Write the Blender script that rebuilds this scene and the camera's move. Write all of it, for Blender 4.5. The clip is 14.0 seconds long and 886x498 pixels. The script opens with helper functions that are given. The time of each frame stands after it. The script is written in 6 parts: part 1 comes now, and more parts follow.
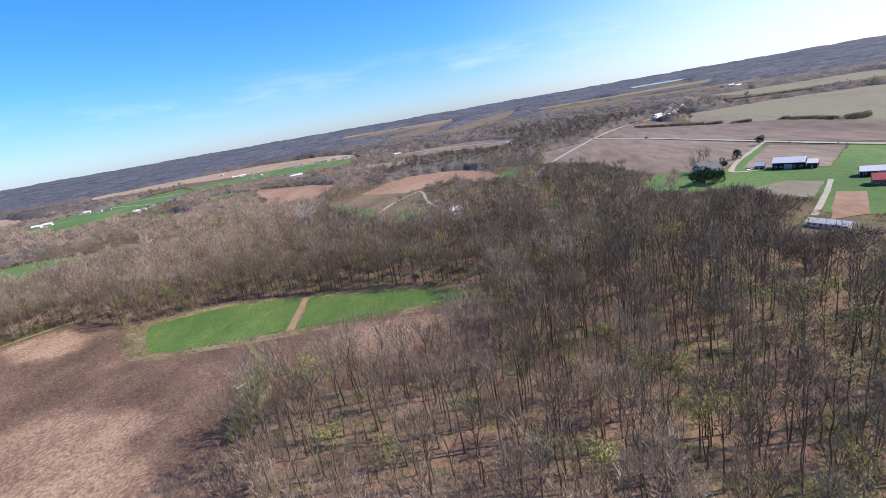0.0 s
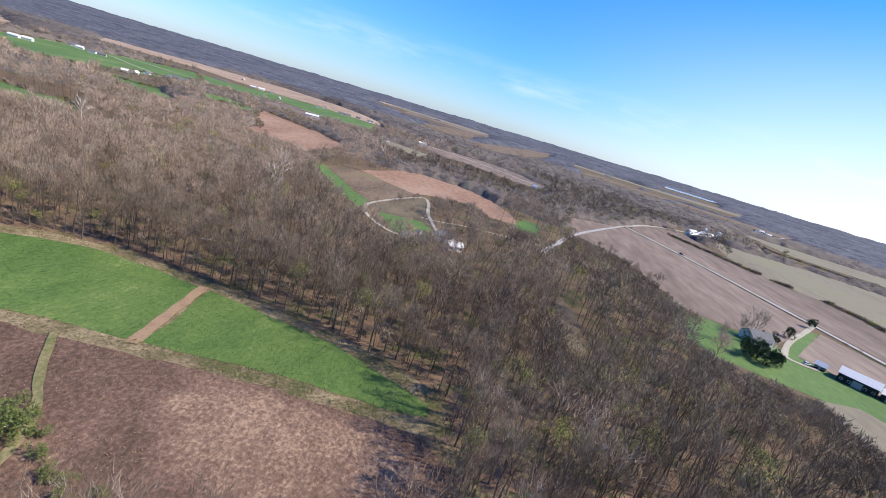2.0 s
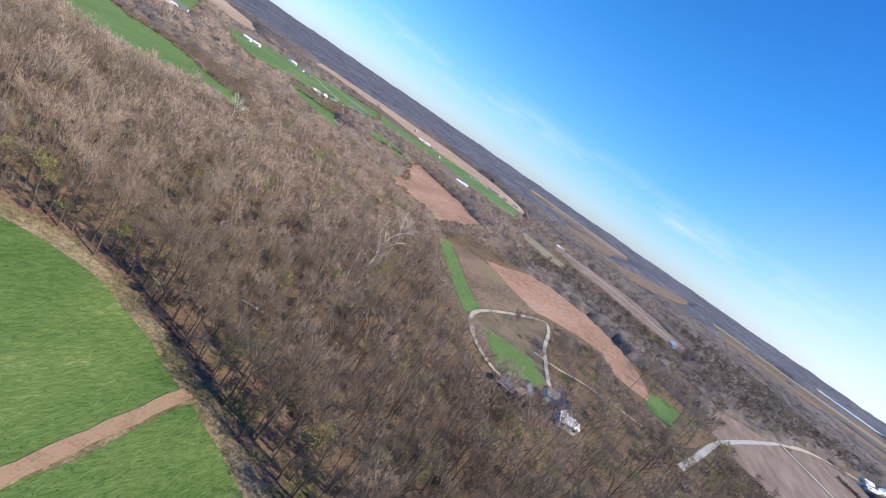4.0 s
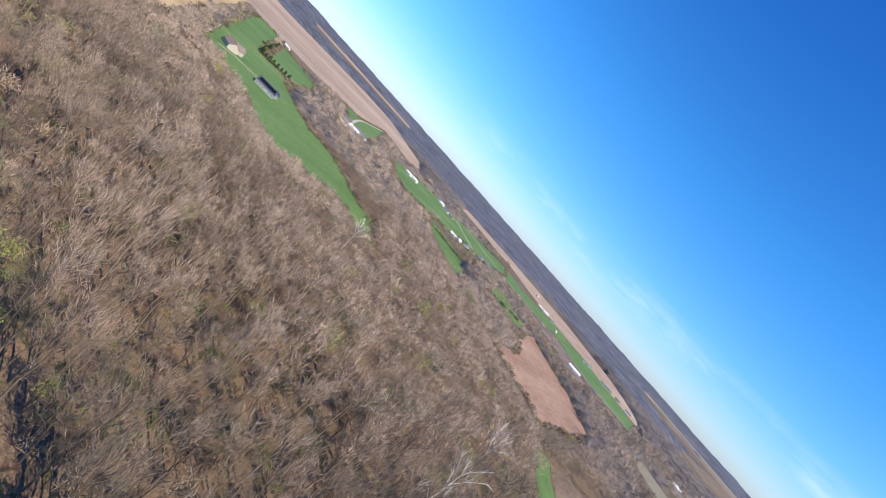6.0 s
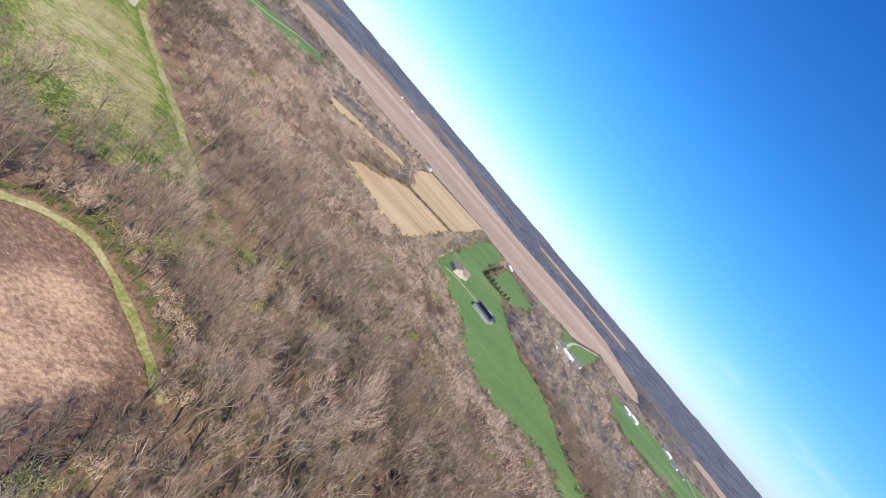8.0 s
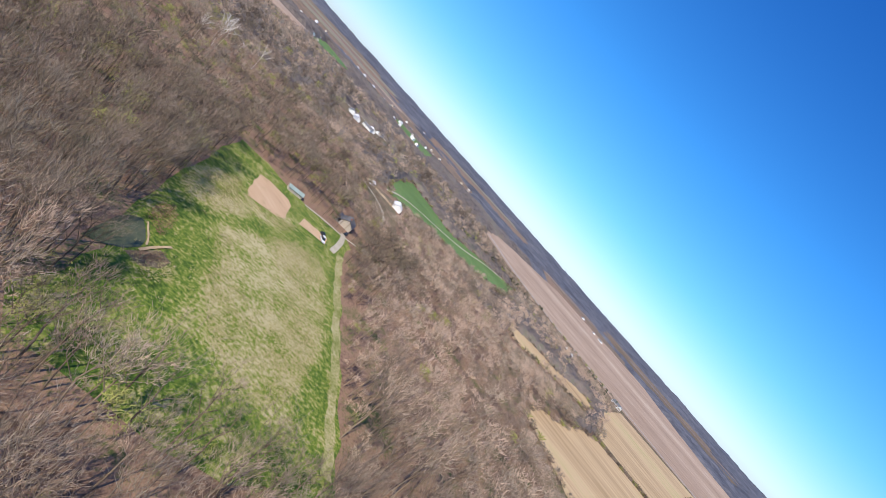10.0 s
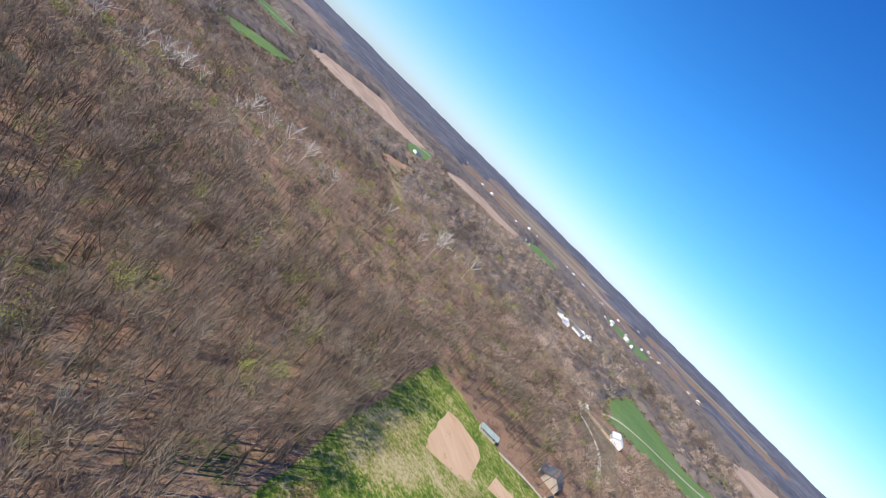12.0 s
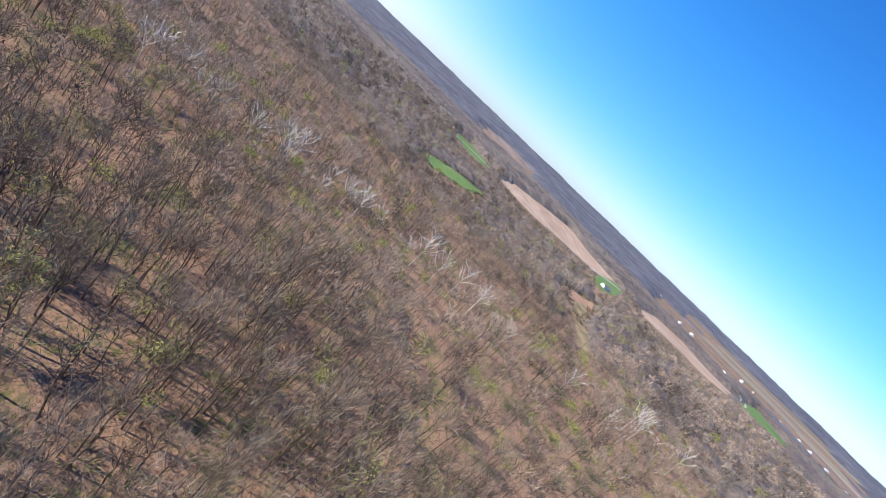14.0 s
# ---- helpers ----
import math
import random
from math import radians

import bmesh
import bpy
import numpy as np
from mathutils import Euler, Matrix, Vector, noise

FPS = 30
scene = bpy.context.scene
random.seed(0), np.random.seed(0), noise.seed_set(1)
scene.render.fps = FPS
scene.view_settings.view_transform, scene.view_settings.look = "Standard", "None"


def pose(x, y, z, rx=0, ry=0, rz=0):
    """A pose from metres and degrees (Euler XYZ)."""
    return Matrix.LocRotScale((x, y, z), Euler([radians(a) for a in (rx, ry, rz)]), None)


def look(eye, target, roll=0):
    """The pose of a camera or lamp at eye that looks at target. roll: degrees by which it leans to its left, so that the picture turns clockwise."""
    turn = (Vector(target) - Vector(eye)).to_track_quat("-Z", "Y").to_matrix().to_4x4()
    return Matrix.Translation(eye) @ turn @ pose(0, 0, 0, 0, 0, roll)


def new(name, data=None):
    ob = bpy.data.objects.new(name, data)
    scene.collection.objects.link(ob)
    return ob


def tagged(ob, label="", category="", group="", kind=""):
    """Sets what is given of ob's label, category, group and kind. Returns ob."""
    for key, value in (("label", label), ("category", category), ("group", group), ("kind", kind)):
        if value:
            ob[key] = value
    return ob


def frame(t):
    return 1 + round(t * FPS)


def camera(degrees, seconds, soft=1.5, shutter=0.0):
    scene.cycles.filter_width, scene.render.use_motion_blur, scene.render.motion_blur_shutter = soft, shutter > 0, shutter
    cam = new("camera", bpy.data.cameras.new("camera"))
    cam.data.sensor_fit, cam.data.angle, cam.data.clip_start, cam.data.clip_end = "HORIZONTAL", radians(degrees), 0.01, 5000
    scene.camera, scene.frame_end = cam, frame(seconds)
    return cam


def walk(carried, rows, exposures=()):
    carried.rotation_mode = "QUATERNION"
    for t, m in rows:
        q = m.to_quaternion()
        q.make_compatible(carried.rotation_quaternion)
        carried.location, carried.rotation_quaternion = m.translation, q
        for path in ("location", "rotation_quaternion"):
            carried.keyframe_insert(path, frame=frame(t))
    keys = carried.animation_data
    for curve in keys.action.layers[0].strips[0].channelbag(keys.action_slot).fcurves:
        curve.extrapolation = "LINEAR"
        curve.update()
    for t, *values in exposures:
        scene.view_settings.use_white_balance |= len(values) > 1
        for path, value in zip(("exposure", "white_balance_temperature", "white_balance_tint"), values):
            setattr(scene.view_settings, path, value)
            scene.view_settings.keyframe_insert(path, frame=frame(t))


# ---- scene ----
cam = camera(85.5, 14.0, 0.55)
# seconds, eye, a point it looks at, roll
PATH = [
    (0, (7.89, 5.11, 72.98), (1.34, 52.76, 59.33), -10.0),
    (0.5, (4.68, 24.41, 73.08), (-0.80, 72.13, 59.13), -5.6),
    (1, (1.36, 43.53, 73.22), (-3.24, 91.25, 59.02), 1.5),
    (1.5, (-2.27, 62.31, 73.33), (-6.37, 110.06, 59.11), 9.8),
    (2, (-6.56, 80.55, 73.40), (-11.04, 128.53, 60.05), 16.6),
    (2.2, (-8.84, 87.50, 73.44), (-13.82, 135.57, 60.64), 18.9),
    (4.3, (-39.58, 155.45, 75.02), (-59.45, 200.13, 64.59), 36.9),
    (4.5, (-43.10, 161.14, 75.06), (-65.00, 204.96, 65.03), 37.5),
    (5, (-53.40, 173.46, 75.19), (-79.38, 215.09, 65.54), 40.4),
    (5.5, (-65.04, 184.10, 75.34), (-94.87, 223.35, 66.94), 44.6),
    (6, (-77.70, 192.76, 75.46), (-111.40, 229.06, 68.59), 48.3),
    (6.5, (-91.21, 199.58, 75.60), (-129.96, 230.48, 68.90), 50.6),
    (7, (-105.34, 204.19, 75.70), (-148.24, 229.07, 69.20), 51.4),
    (7.5, (-119.94, 205.62, 75.86), (-166.14, 223.29, 68.51), 51.5),
    (8, (-134.60, 205.43, 76.04), (-182.62, 216.13, 67.22), 49.8),
    (8.5, (-148.91, 203.27, 76.24), (-197.99, 206.17, 67.02), 48.2),
    (8.7, (-154.22, 201.39, 76.29), (-203.39, 201.41, 67.14), 48.0),
    (10.8, (-203.68, 169.61, 77.65), (-244.93, 142.56, 69.50), 47.4),
    (11, (-207.63, 165.71, 77.71), (-247.08, 136.14, 69.38), 46.8),
    (11.5, (-215.75, 154.16, 77.96), (-250.30, 119.13, 69.03), 45.9),
    (12, (-222.13, 141.80, 78.17), (-251.43, 102.48, 68.42), 44.7),
    (12.5, (-226.72, 129.01, 78.31), (-251.19, 86.74, 67.66), 44.0),
    (13, (-229.72, 115.87, 78.47), (-250.82, 71.87, 67.59), 45.3),
    (13.5, (-231.48, 102.51, 78.63), (-247.28, 56.58, 66.78), 45.0),
    (14, (-232.61, 89.01, 78.75), (-241.86, 41.81, 65.08), 43.8),
]
EXPOSURES = [(0, 0.24), (2, 0.3), (4.5, 0.3), (5.5, 0.32), (7.5, 0.34), (8.7, 0.3), (10.8, 0.2), (12, 0.3), (13, 0.42), (14, 0.52)]
walk(cam, [(t, look(eye, aim, roll)) for t, eye, aim, roll in PATH], EXPOSURES)

# ---- sky and sun ----
SUN = Vector((0.722, 0.071, 0.688)).normalized()



def make_world():
    world = bpy.data.worlds.new("sky")
    scene.world = world
    world.use_nodes = True
    nt = world.node_tree
    nt.nodes.clear()
    out = nt.nodes.new("ShaderNodeOutputWorld")
    bg = nt.nodes.new("ShaderNodeBackground")
    sky = nt.nodes.new("ShaderNodeTexSky")
    sky.sky_type = "NISHITA"
    sky.sun_disc = False
    sky.sun_elevation = math.asin(SUN.z)
    sky.sun_rotation = math.atan2(SUN.x, SUN.y)
    sky.altitude = 200
    sky.air_density, sky.dust_density, sky.ozone_density = 1.0, 0.3, 4.0
    bg.inputs["Strength"].default_value = 0.17
    # thin fair-weather cloud low over the northern horizon
    co = nt.nodes.new("ShaderNodeTexCoord")
    mp = nt.nodes.new("ShaderNodeMapping")
    mp.inputs["Scale"].default_value = (3.0, 3.0, 16.0)
    cl = nt.nodes.new("ShaderNodeTexNoise")
    cl.inputs["Scale"].default_value = 2.2
    cl.inputs["Detail"].default_value = 7
    cl.inputs["Roughness"].default_value = 0.6
    ramp = nt.nodes.new("ShaderNodeValToRGB")
    ramp.color_ramp.elements[0].position, ramp.color_ramp.elements[1].position = 0.46, 0.85
    sep = nt.nodes.new("ShaderNodeSeparateXYZ")
    band = nt.nodes.new("ShaderNodeValToRGB")
    el = band.color_ramp.elements
    el[0].position, el[0].color = 0.05, (0, 0, 0, 1)
    el[1].position, el[1].color = 0.125, (0, 0, 0, 1)
    mid = band.color_ramp.elements.new(0.085)
    mid.color = (0.32, 0.32, 0.32, 1)
    north = nt.nodes.new("ShaderNodeMapRange")
    north.inputs["From Min"].default_value, north.inputs["From Max"].default_value = 0.35, 0.85
    m1 = nt.nodes.new("ShaderNodeMath")
    m1.operation = "MULTIPLY"
    m2 = nt.nodes.new("ShaderNodeMath")
    m2.operation = "MULTIPLY"
    mix = nt.nodes.new("ShaderNodeMix")
    mix.data_type = "RGBA"
    mix.inputs["B"].default_value = (6.6, 6.4, 6.6, 1)
    L = nt.links.new
    L(co.outputs["Generated"], mp.inputs["Vector"])
    L(mp.outputs["Vector"], cl.inputs["Vector"])
    L(cl.outputs["Fac"], ramp.inputs["Fac"])
    L(co.outputs["Generated"], sep.inputs["Vector"])
    L(sep.outputs["Z"], band.inputs["Fac"])
    L(sep.outputs["Y"], north.inputs["Value"])
    L(ramp.outputs["Color"], m1.inputs[0])
    L(band.outputs["Color"], m1.inputs[1])
    L(m1.outputs["Value"], m2.inputs[0])
    L(north.outputs["Result"], m2.inputs[1])
    L(m2.outputs["Value"], mix.inputs["Factor"])
    # a thin bright veil low on the sunward side
    east = nt.nodes.new("ShaderNodeMapRange")
    east.interpolation_type = "SMOOTHSTEP"
    east.inputs["From Min"].default_value, east.inputs["From Max"].default_value = -0.1, 0.75
    east.inputs["To Max"].default_value = 0.85
    low = nt.nodes.new("ShaderNodeMapRange")
    low.interpolation_type = "SMOOTHSTEP"
    low.inputs["From Min"].default_value, low.inputs["From Max"].default_value = 0.0, 0.36
    low.inputs["To Min"].default_value, low.inputs["To Max"].default_value = 1.0, 0.0
    veil = nt.nodes.new("ShaderNodeMath")
    veil.operation = "MULTIPLY"
    hazy = nt.nodes.new("ShaderNodeMix")
    hazy.data_type = "RGBA"
    hazy.inputs["B"].default_value = (5.6, 5.9, 6.3, 1)
    L(sep.outputs["X"], east.inputs["Value"])
    L(sep.outputs["Z"], low.inputs["Value"])
    L(east.outputs["Result"], veil.inputs[0])
    L(low.outputs["Result"], veil.inputs[1])
    L(veil.outputs["Value"], hazy.inputs["Factor"])
    # the deep blue of a clear spring noon, paling to the skyline
    deep = nt.nodes.new("ShaderNodeValToRGB")
    de = deep.color_ramp.elements
    de[0].position, de[0].color = 0.0, (0.53, 0.66, 0.95, 1)
    de[1].position, de[1].color = 0.75, (0.065, 0.40, 1.0, 1)
    for p, c in ((0.05, (0.48, 0.65, 0.95, 1)), (0.14, (0.33, 0.67, 1.0, 1)), (0.32, (0.21, 0.68, 1.05, 1))):
        e = de.new(p)
        e.color = c
    blue = nt.nodes.new("ShaderNodeMix")
    blue.data_type, blue.blend_type = "RGBA", "MULTIPLY"
    blue.inputs["Factor"].default_value = 1.0
    L(sep.outputs["Z"], deep.inputs["Fac"])
    L(sky.outputs["Color"], blue.inputs["A"])
    L(deep.outputs["Color"], blue.inputs["B"])
    L(blue.outputs["Result"], hazy.inputs["A"])
    L(hazy.outputs["Result"], mix.inputs["A"])
    L(mix.outputs["Result"], bg.inputs["Color"])
    L(bg.outputs["Background"], out.inputs["Surface"])
    lamp = bpy.data.lights.new("sun", "SUN")
    lamp.energy, lamp.angle, lamp.color = 5.0, radians(0.53), (1.0, 0.925, 0.80)
    ob = new("sun", lamp)
    ob.matrix_world = look(tuple(SUN * 100), (0, 0, 0))


make_world()


# ---- materials ----
def material(name, stops, scale=0.25, fine=3.0, rough=0.9, bump=0.4, bump_scale=2.0, stretch=(1, 1, 1), turn=0.0,
             metal=0.0, attr=False, contrast=(0.3, 0.7), rand=0.0, spec=0.3, drift=None, thin=0.0, patches=0.0, duller=None, grain=0.45):
    """Colour from a large and a fine noise run through the stops (position, colour); fine relief from a third."""
    m = bpy.data.materials.new(name)
    m.use_nodes = True
    nt = m.node_tree
    L = nt.links.new
    b = nt.nodes["Principled BSDF"]
    b.inputs["Roughness"].default_value = rough
    b.inputs["Metallic"].default_value = metal
    b.inputs["Specular IOR Level"].default_value = spec
    co = nt.nodes.new("ShaderNodeTexCoord")
    mp = nt.nodes.new("ShaderNodeMapping")
    mp.inputs["Scale"].default_value = stretch
    mp.inputs["Rotation"].default_value = (0, 0, radians(turn))
    L(co.outputs["Object"], mp.inputs["Vector"])

    def noise_node(sc, detail):
        n = nt.nodes.new("ShaderNodeTexNoise")
        n.inputs["Scale"].default_value = sc
        n.inputs["Detail"].default_value = detail
        n.inputs["Roughness"].default_value = 0.62
        L(mp.outputs["Vector"], n.inputs["Vector"])
        return n

    big, small = noise_node(scale, 5), noise_node(fine, 4)
    add = nt.nodes.new("ShaderNodeMix")
    add.data_type = "FLOAT"
    add.inputs["Factor"].default_value = grain
    L(big.outputs["Fac"], add.inputs["A"])
    L(small.outputs["Fac"], add.inputs["B"])
    value = add.outputs["Result"]
    stretchr = nt.nodes.new("ShaderNodeMapRange")
    stretchr.inputs["From Min"].default_value, stretchr.inputs["From Max"].default_value = contrast
    L(value, stretchr.inputs["Value"])
    value = stretchr.outputs["Result"]
    if drift:
        # the growth changes slowly from one end of the field to the other
        sep = nt.nodes.new("ShaderNodeSeparateXYZ")
        L(co.outputs["Object"], sep.inputs["Vector"])
        dr = nt.nodes.new("ShaderNodeMapRange")
        dr.inputs["From Min"].default_value, dr.inputs["From Max"].default_value = drift[0], drift[1]
        dr.inputs["To Min"].default_value, dr.inputs["To Max"].default_value = drift[2], drift[3]
        L(sep.outputs["X"], dr.inputs["Value"])
        plus = nt.nodes.new("ShaderNodeMath")
        L(value, plus.inputs[0])
        L(dr.outputs["Result"], plus.inputs[1])
        value = plus.outputs["Value"]
    if patches:
        # dead grass stands in patches with ragged edges
        grown = nt.nodes.new("ShaderNodeAttribute")
        grown.attribute_name = "tint"
        pm = nt.nodes.new("ShaderNodeMath")
        pm.operation = "MULTIPLY_ADD"
        pm.inputs[1].default_value = patches
        L(grown.outputs["Fac"], pm.inputs[0])
        L(value, pm.inputs[2])
        value = pm.outputs["Value"]
    if attr or rand:
        # each tree has its own hue
        t = nt.nodes.new("ShaderNodeAttribute")
        t.attribute_name = "tint"
        mm = nt.nodes.new("ShaderNodeMath")
        mm.operation = "MULTIPLY_ADD"
        mm.inputs[1].default_value = 0.12
        L(value, mm.inputs[0])
        L(t.outputs["Fac"], mm.inputs[2])
        value = mm.outputs["Value"]
        if rand:
            info = nt.nodes.new("ShaderNodeObjectInfo")
            m3 = nt.nodes.new("ShaderNodeMath")
            m3.operation = "MULTIPLY_ADD"
            m3.inputs[1].default_value = rand
            L(info.outputs["Random"], m3.inputs[0])
            L(value, m3.inputs[2])
            value = m3.outputs["Value"]
    ramp = nt.nodes.new("ShaderNodeValToRGB")
    els = ramp.color_ramp.elements
    while len(els) < len(stops):
        els.new(0.5)
    for e, (p, c) in zip(els, stops):
        e.position, e.color = p, (*c, 1)
    L(value, ramp.inputs["Fac"])
    colour = ramp.outputs["Color"]
    if duller:
        # the litter goes from russet in the south to a darker, duller brown in the north
        sp = nt.nodes.new("ShaderNodeSeparateXYZ")
        L(co.outputs["Object"], sp.inputs["Vector"])
        mr = nt.nodes.new("ShaderNodeMapRange")
        mr.inputs["From Min"].default_value, mr.inputs["From Max"].default_value = duller
        L(sp.outputs["Y"], mr.inputs["Value"])
        hsv = nt.nodes.new("ShaderNodeMix")
        hsv.data_type, hsv.blend_type = "RGBA", "MULTIPLY"
        hsv.inputs["B"].default_value = (0.66, 0.70, 0.62, 1)
        L(mr.outputs["Result"], hsv.inputs["Factor"])
        L(colour, hsv.inputs["A"])
        colour = hsv.outputs["Result"]
    L(colour, b.inputs["Base Color"])
    if thin:
        # fine twigs and sprays let part of the light through
        tr = nt.nodes.new("ShaderNodeBsdfTranslucent")
        both = nt.nodes.new("ShaderNodeMixShader")
        both.inputs["Fac"].default_value = thin
        L(ramp.outputs["Color"], tr.inputs["Color"])
        L(b.outputs["BSDF"], both.inputs[1])
        L(tr.outputs["BSDF"], both.inputs[2])
        L(both.outputs["Shader"], nt.nodes["Material Output"].inputs["Surface"])
    if bump:
        bn = noise_node(bump_scale, 3)
        bp = nt.nodes.new("ShaderNodeBump")
        bp.inputs["Strength"].default_value = bump
        bp.inputs["Distance"].default_value = 0.3
        L(bn.outputs["Fac"], bp.inputs["Height"])
        L(bp.outputs["Normal"], b.inputs["Normal"])
    return m


M = {}
M["litter"] = material("leaf_litter", [(0.0, (0.075, 0.047, 0.032)), (0.3, (0.175, 0.105, 0.069)), (0.5, (0.31, 0.188, 0.125)), (0.64, (0.21, 0.145, 0.08)), (0.78, (0.11, 0.112, 0.04)), (1.0, (0.065, 0.10, 0.025))],
                       0.06, 0.9, 0.95, 0.8, 1.5, contrast=(0.33, 0.67), drift=(-40, 40, 0.0, 0.08), duller=(120, 260))
M["crop"] = material("winter_crop", [(0.0, (0.06, 0.12, 0.024)), (0.35, (0.10, 0.165, 0.038)), (0.7, (0.145, 0.21, 0.052)), (1.0, (0.27, 0.29, 0.11))], 0.05, 1.1, 0.85, 0.8, 2.5, (1, 0.45, 1), -8, contrast=(0.37, 0.66))
M["lawn"] = material("lawn", [(0.0, (0.08, 0.135, 0.034)), (0.4, (0.105, 0.175, 0.045)), (0.75, (0.13, 0.205, 0.055)), (1.0, (0.21, 0.235, 0.085))], 0.018, 0.35, 0.9, 0.4, 2.0, (1, 0.5, 1), 20, contrast=(0.36, 0.64))
M["weeds"] = material("dead_weeds", [(0.0, (0.085, 0.05, 0.033)), (0.25, (0.145, 0.086, 0.058)), (0.5, (0.225, 0.138, 0.093)), (0.75, (0.40, 0.262, 0.168)), (1.0, (0.55, 0.378, 0.24))], 0.035, 1.1, 0.95, 0.9, 1.6, (1, 0.8, 1), 30, contrast=(0.40, 0.78), patches=0.36, grain=0.52)
M["meadow"] = material("rough_meadow", [(0.0, (0.045, 0.09, 0.010)), (0.25, (0.095, 0.15, 0.017)), (0.42, (0.15, 0.195, 0.026)), (0.56, (0.235, 0.245, 0.06)), (0.72, (0.33, 0.295, 0.12)), (1.0, (0.46, 0.39, 0.21))], 0.09, 0.9, 0.95, 1.0, 1.5, (1, 0.85, 1), 40, contrast=(0.40, 0.66), patches=0.36, grain=0.58)
M["dead_grass"] = material("dead_grass_in_meadow", [(0.0, (0.17, 0.165, 0.05)), (0.4, (0.30, 0.26, 0.115)), (1.0, (0.46, 0.39, 0.22))], 0.10, 1.1, 0.95, 0.0, contrast=(0.33, 0.65))
M["straw"] = material("straw_verge", [(0.0, (0.08, 0.125, 0.025)), (0.4, (0.20, 0.18, 0.075)), (1.0, (0.39, 0.30, 0.17))], 0.12, 0.9, 0.95, 0.8, 1.5)
M["fringe"] = material("rank_field_fringe", [(0.0, (0.075, 0.10, 0.025)), (0.3, (0.145, 0.12, 0.055)), (0.55, (0.24, 0.18, 0.10)), (1.0, (0.42, 0.33, 0.19))], 0.09, 1.0, 0.95, 0.9, 1.5, contrast=(0.35, 0.66))
M["stubble"] = material("tan_stubble", [(0.0, (0.30, 0.20, 0.10)), (0.4, (0.43, 0.295, 0.155)), (0.7, (0.52, 0.37, 0.205)), (1.0, (0.38, 0.33, 0.13))], 0.012, 0.16, 0.95, 0.4, 0.5, (1, 0.07, 1), 15, contrast=(0.37, 0.63))
M["pale_soil"] = material("pale_dry_soil", [(0.0, (0.25, 0.165, 0.105)), (0.35, (0.345, 0.235, 0.155)), (0.65, (0.42, 0.295, 0.20)), (1.0, (0.50, 0.38, 0.265))], 0.006, 0.08, 0.95, 0.4, 0.5, (1, 0.22, 1), -25, contrast=(0.36, 0.64))
M["soil"] = material("bare_soil", [(0.0, (0.125, 0.087, 0.062)), (0.35, (0.19, 0.135, 0.10)), (0.65, (0.245, 0.18, 0.136)), (1.0, (0.32, 0.245, 0.18))], 0.007, 0.10, 0.95, 0.4, 0.5, (1, 0.22, 1), -25, contrast=(0.36, 0.64))
M["clay"] = material("orange_clay_soil", [(0.0, (0.24, 0.135, 0.082)), (0.5, (0.335, 0.20, 0.128)), (1.0, (0.41, 0.27, 0.18))], 0.025, 0.25, 0.95, 0.4, 0.5, (1, 0.4, 1), 30, contrast=(0.36, 0.64))
M["fallow"] = material("olive_brown_fallow", [(0.0, (0.10, 0.07, 0.042)), (0.4, (0.175, 0.12, 0.075)), (0.7, (0.235, 0.165, 0.105)), (1.0, (0.18, 0.165, 0.065))], 0.04, 0.5, 0.95, 0.7, 0.8, (1, 0.4, 1), 30, contrast=(0.36, 0.64))
M["tilled"] = material("tilled_pale_soil", [(0.0, (0.44, 0.29, 0.17)), (0.5, (0.52, 0.35, 0.21)), (1.0, (0.57, 0.41, 0.27))], 0.06, 0.6, 0.95, 0.3, 0.8, (1, 0.12, 1), 55)
M["old_grass"] = material("old_olive_grass", [(0.0, (0.185, 0.15, 0.10)), (0.5, (0.25, 0.21, 0.14)), (1.0, (0.225, 0.22, 0.115))], 0.012, 0.15, 0.95, 0.3, 0.5, (1, 0.3, 1), 20, contrast=(0.36, 0.64))
M["loop_brush"] = material("tan_brush_ground", [(0.0, (0.07, 0.09, 0.025)), (0.35, (0.13, 0.105, 0.062)), (0.7, (0.22, 0.16, 0.10)), (1.0, (0.10, 0.13, 0.035))], 0.06, 0.6, 0.95, 0.8, 1.5)
M["weed_stalks"] = material("dead_weed_stalks", [(0.0, (0.15, 0.088, 0.056)), (0.5, (0.30, 0.185, 0.12)), (1.0, (0.50, 0.34, 0.225))], 0.1, 1.1, 0.95, 0.0, contrast=(0.36, 0.64))
M["mown"] = material("mown_grass", [(0.0, (0.13, 0.16, 0.032)), (0.35, (0.22, 0.225, 0.065)), (0.65, (0.36, 0.32, 0.15)), (1.0, (0.47, 0.40, 0.23))], 0.12, 1.1, 0.95, 0.7, 1.5, contrast=(0.35, 0.65))
M["gravel"] = material("pale_gravel", [(0.0, (0.33, 0.28, 0.20)), (0.5, (0.45, 0.395, 0.30)), (1.0, (0.56, 0.50, 0.39))], 0.2, 2.0, 0.95, 0.3, 4.0)
M["dirt"] = material("dirt_path", [(0.0, (0.20, 0.125, 0.07)), (0.55, (0.37, 0.24, 0.145)), (1.0, (0.20, 0.19, 0.075))], 0.12, 1.4, 0.95, 0.5, 2.0)
M["asphalt"] = material("worn_road", [(0.0, (0.33, 0.31, 0.28)), (1.0, (0.48, 0.45, 0.40))], 0.05, 1.0, 0.9, 0.1, 3.0)
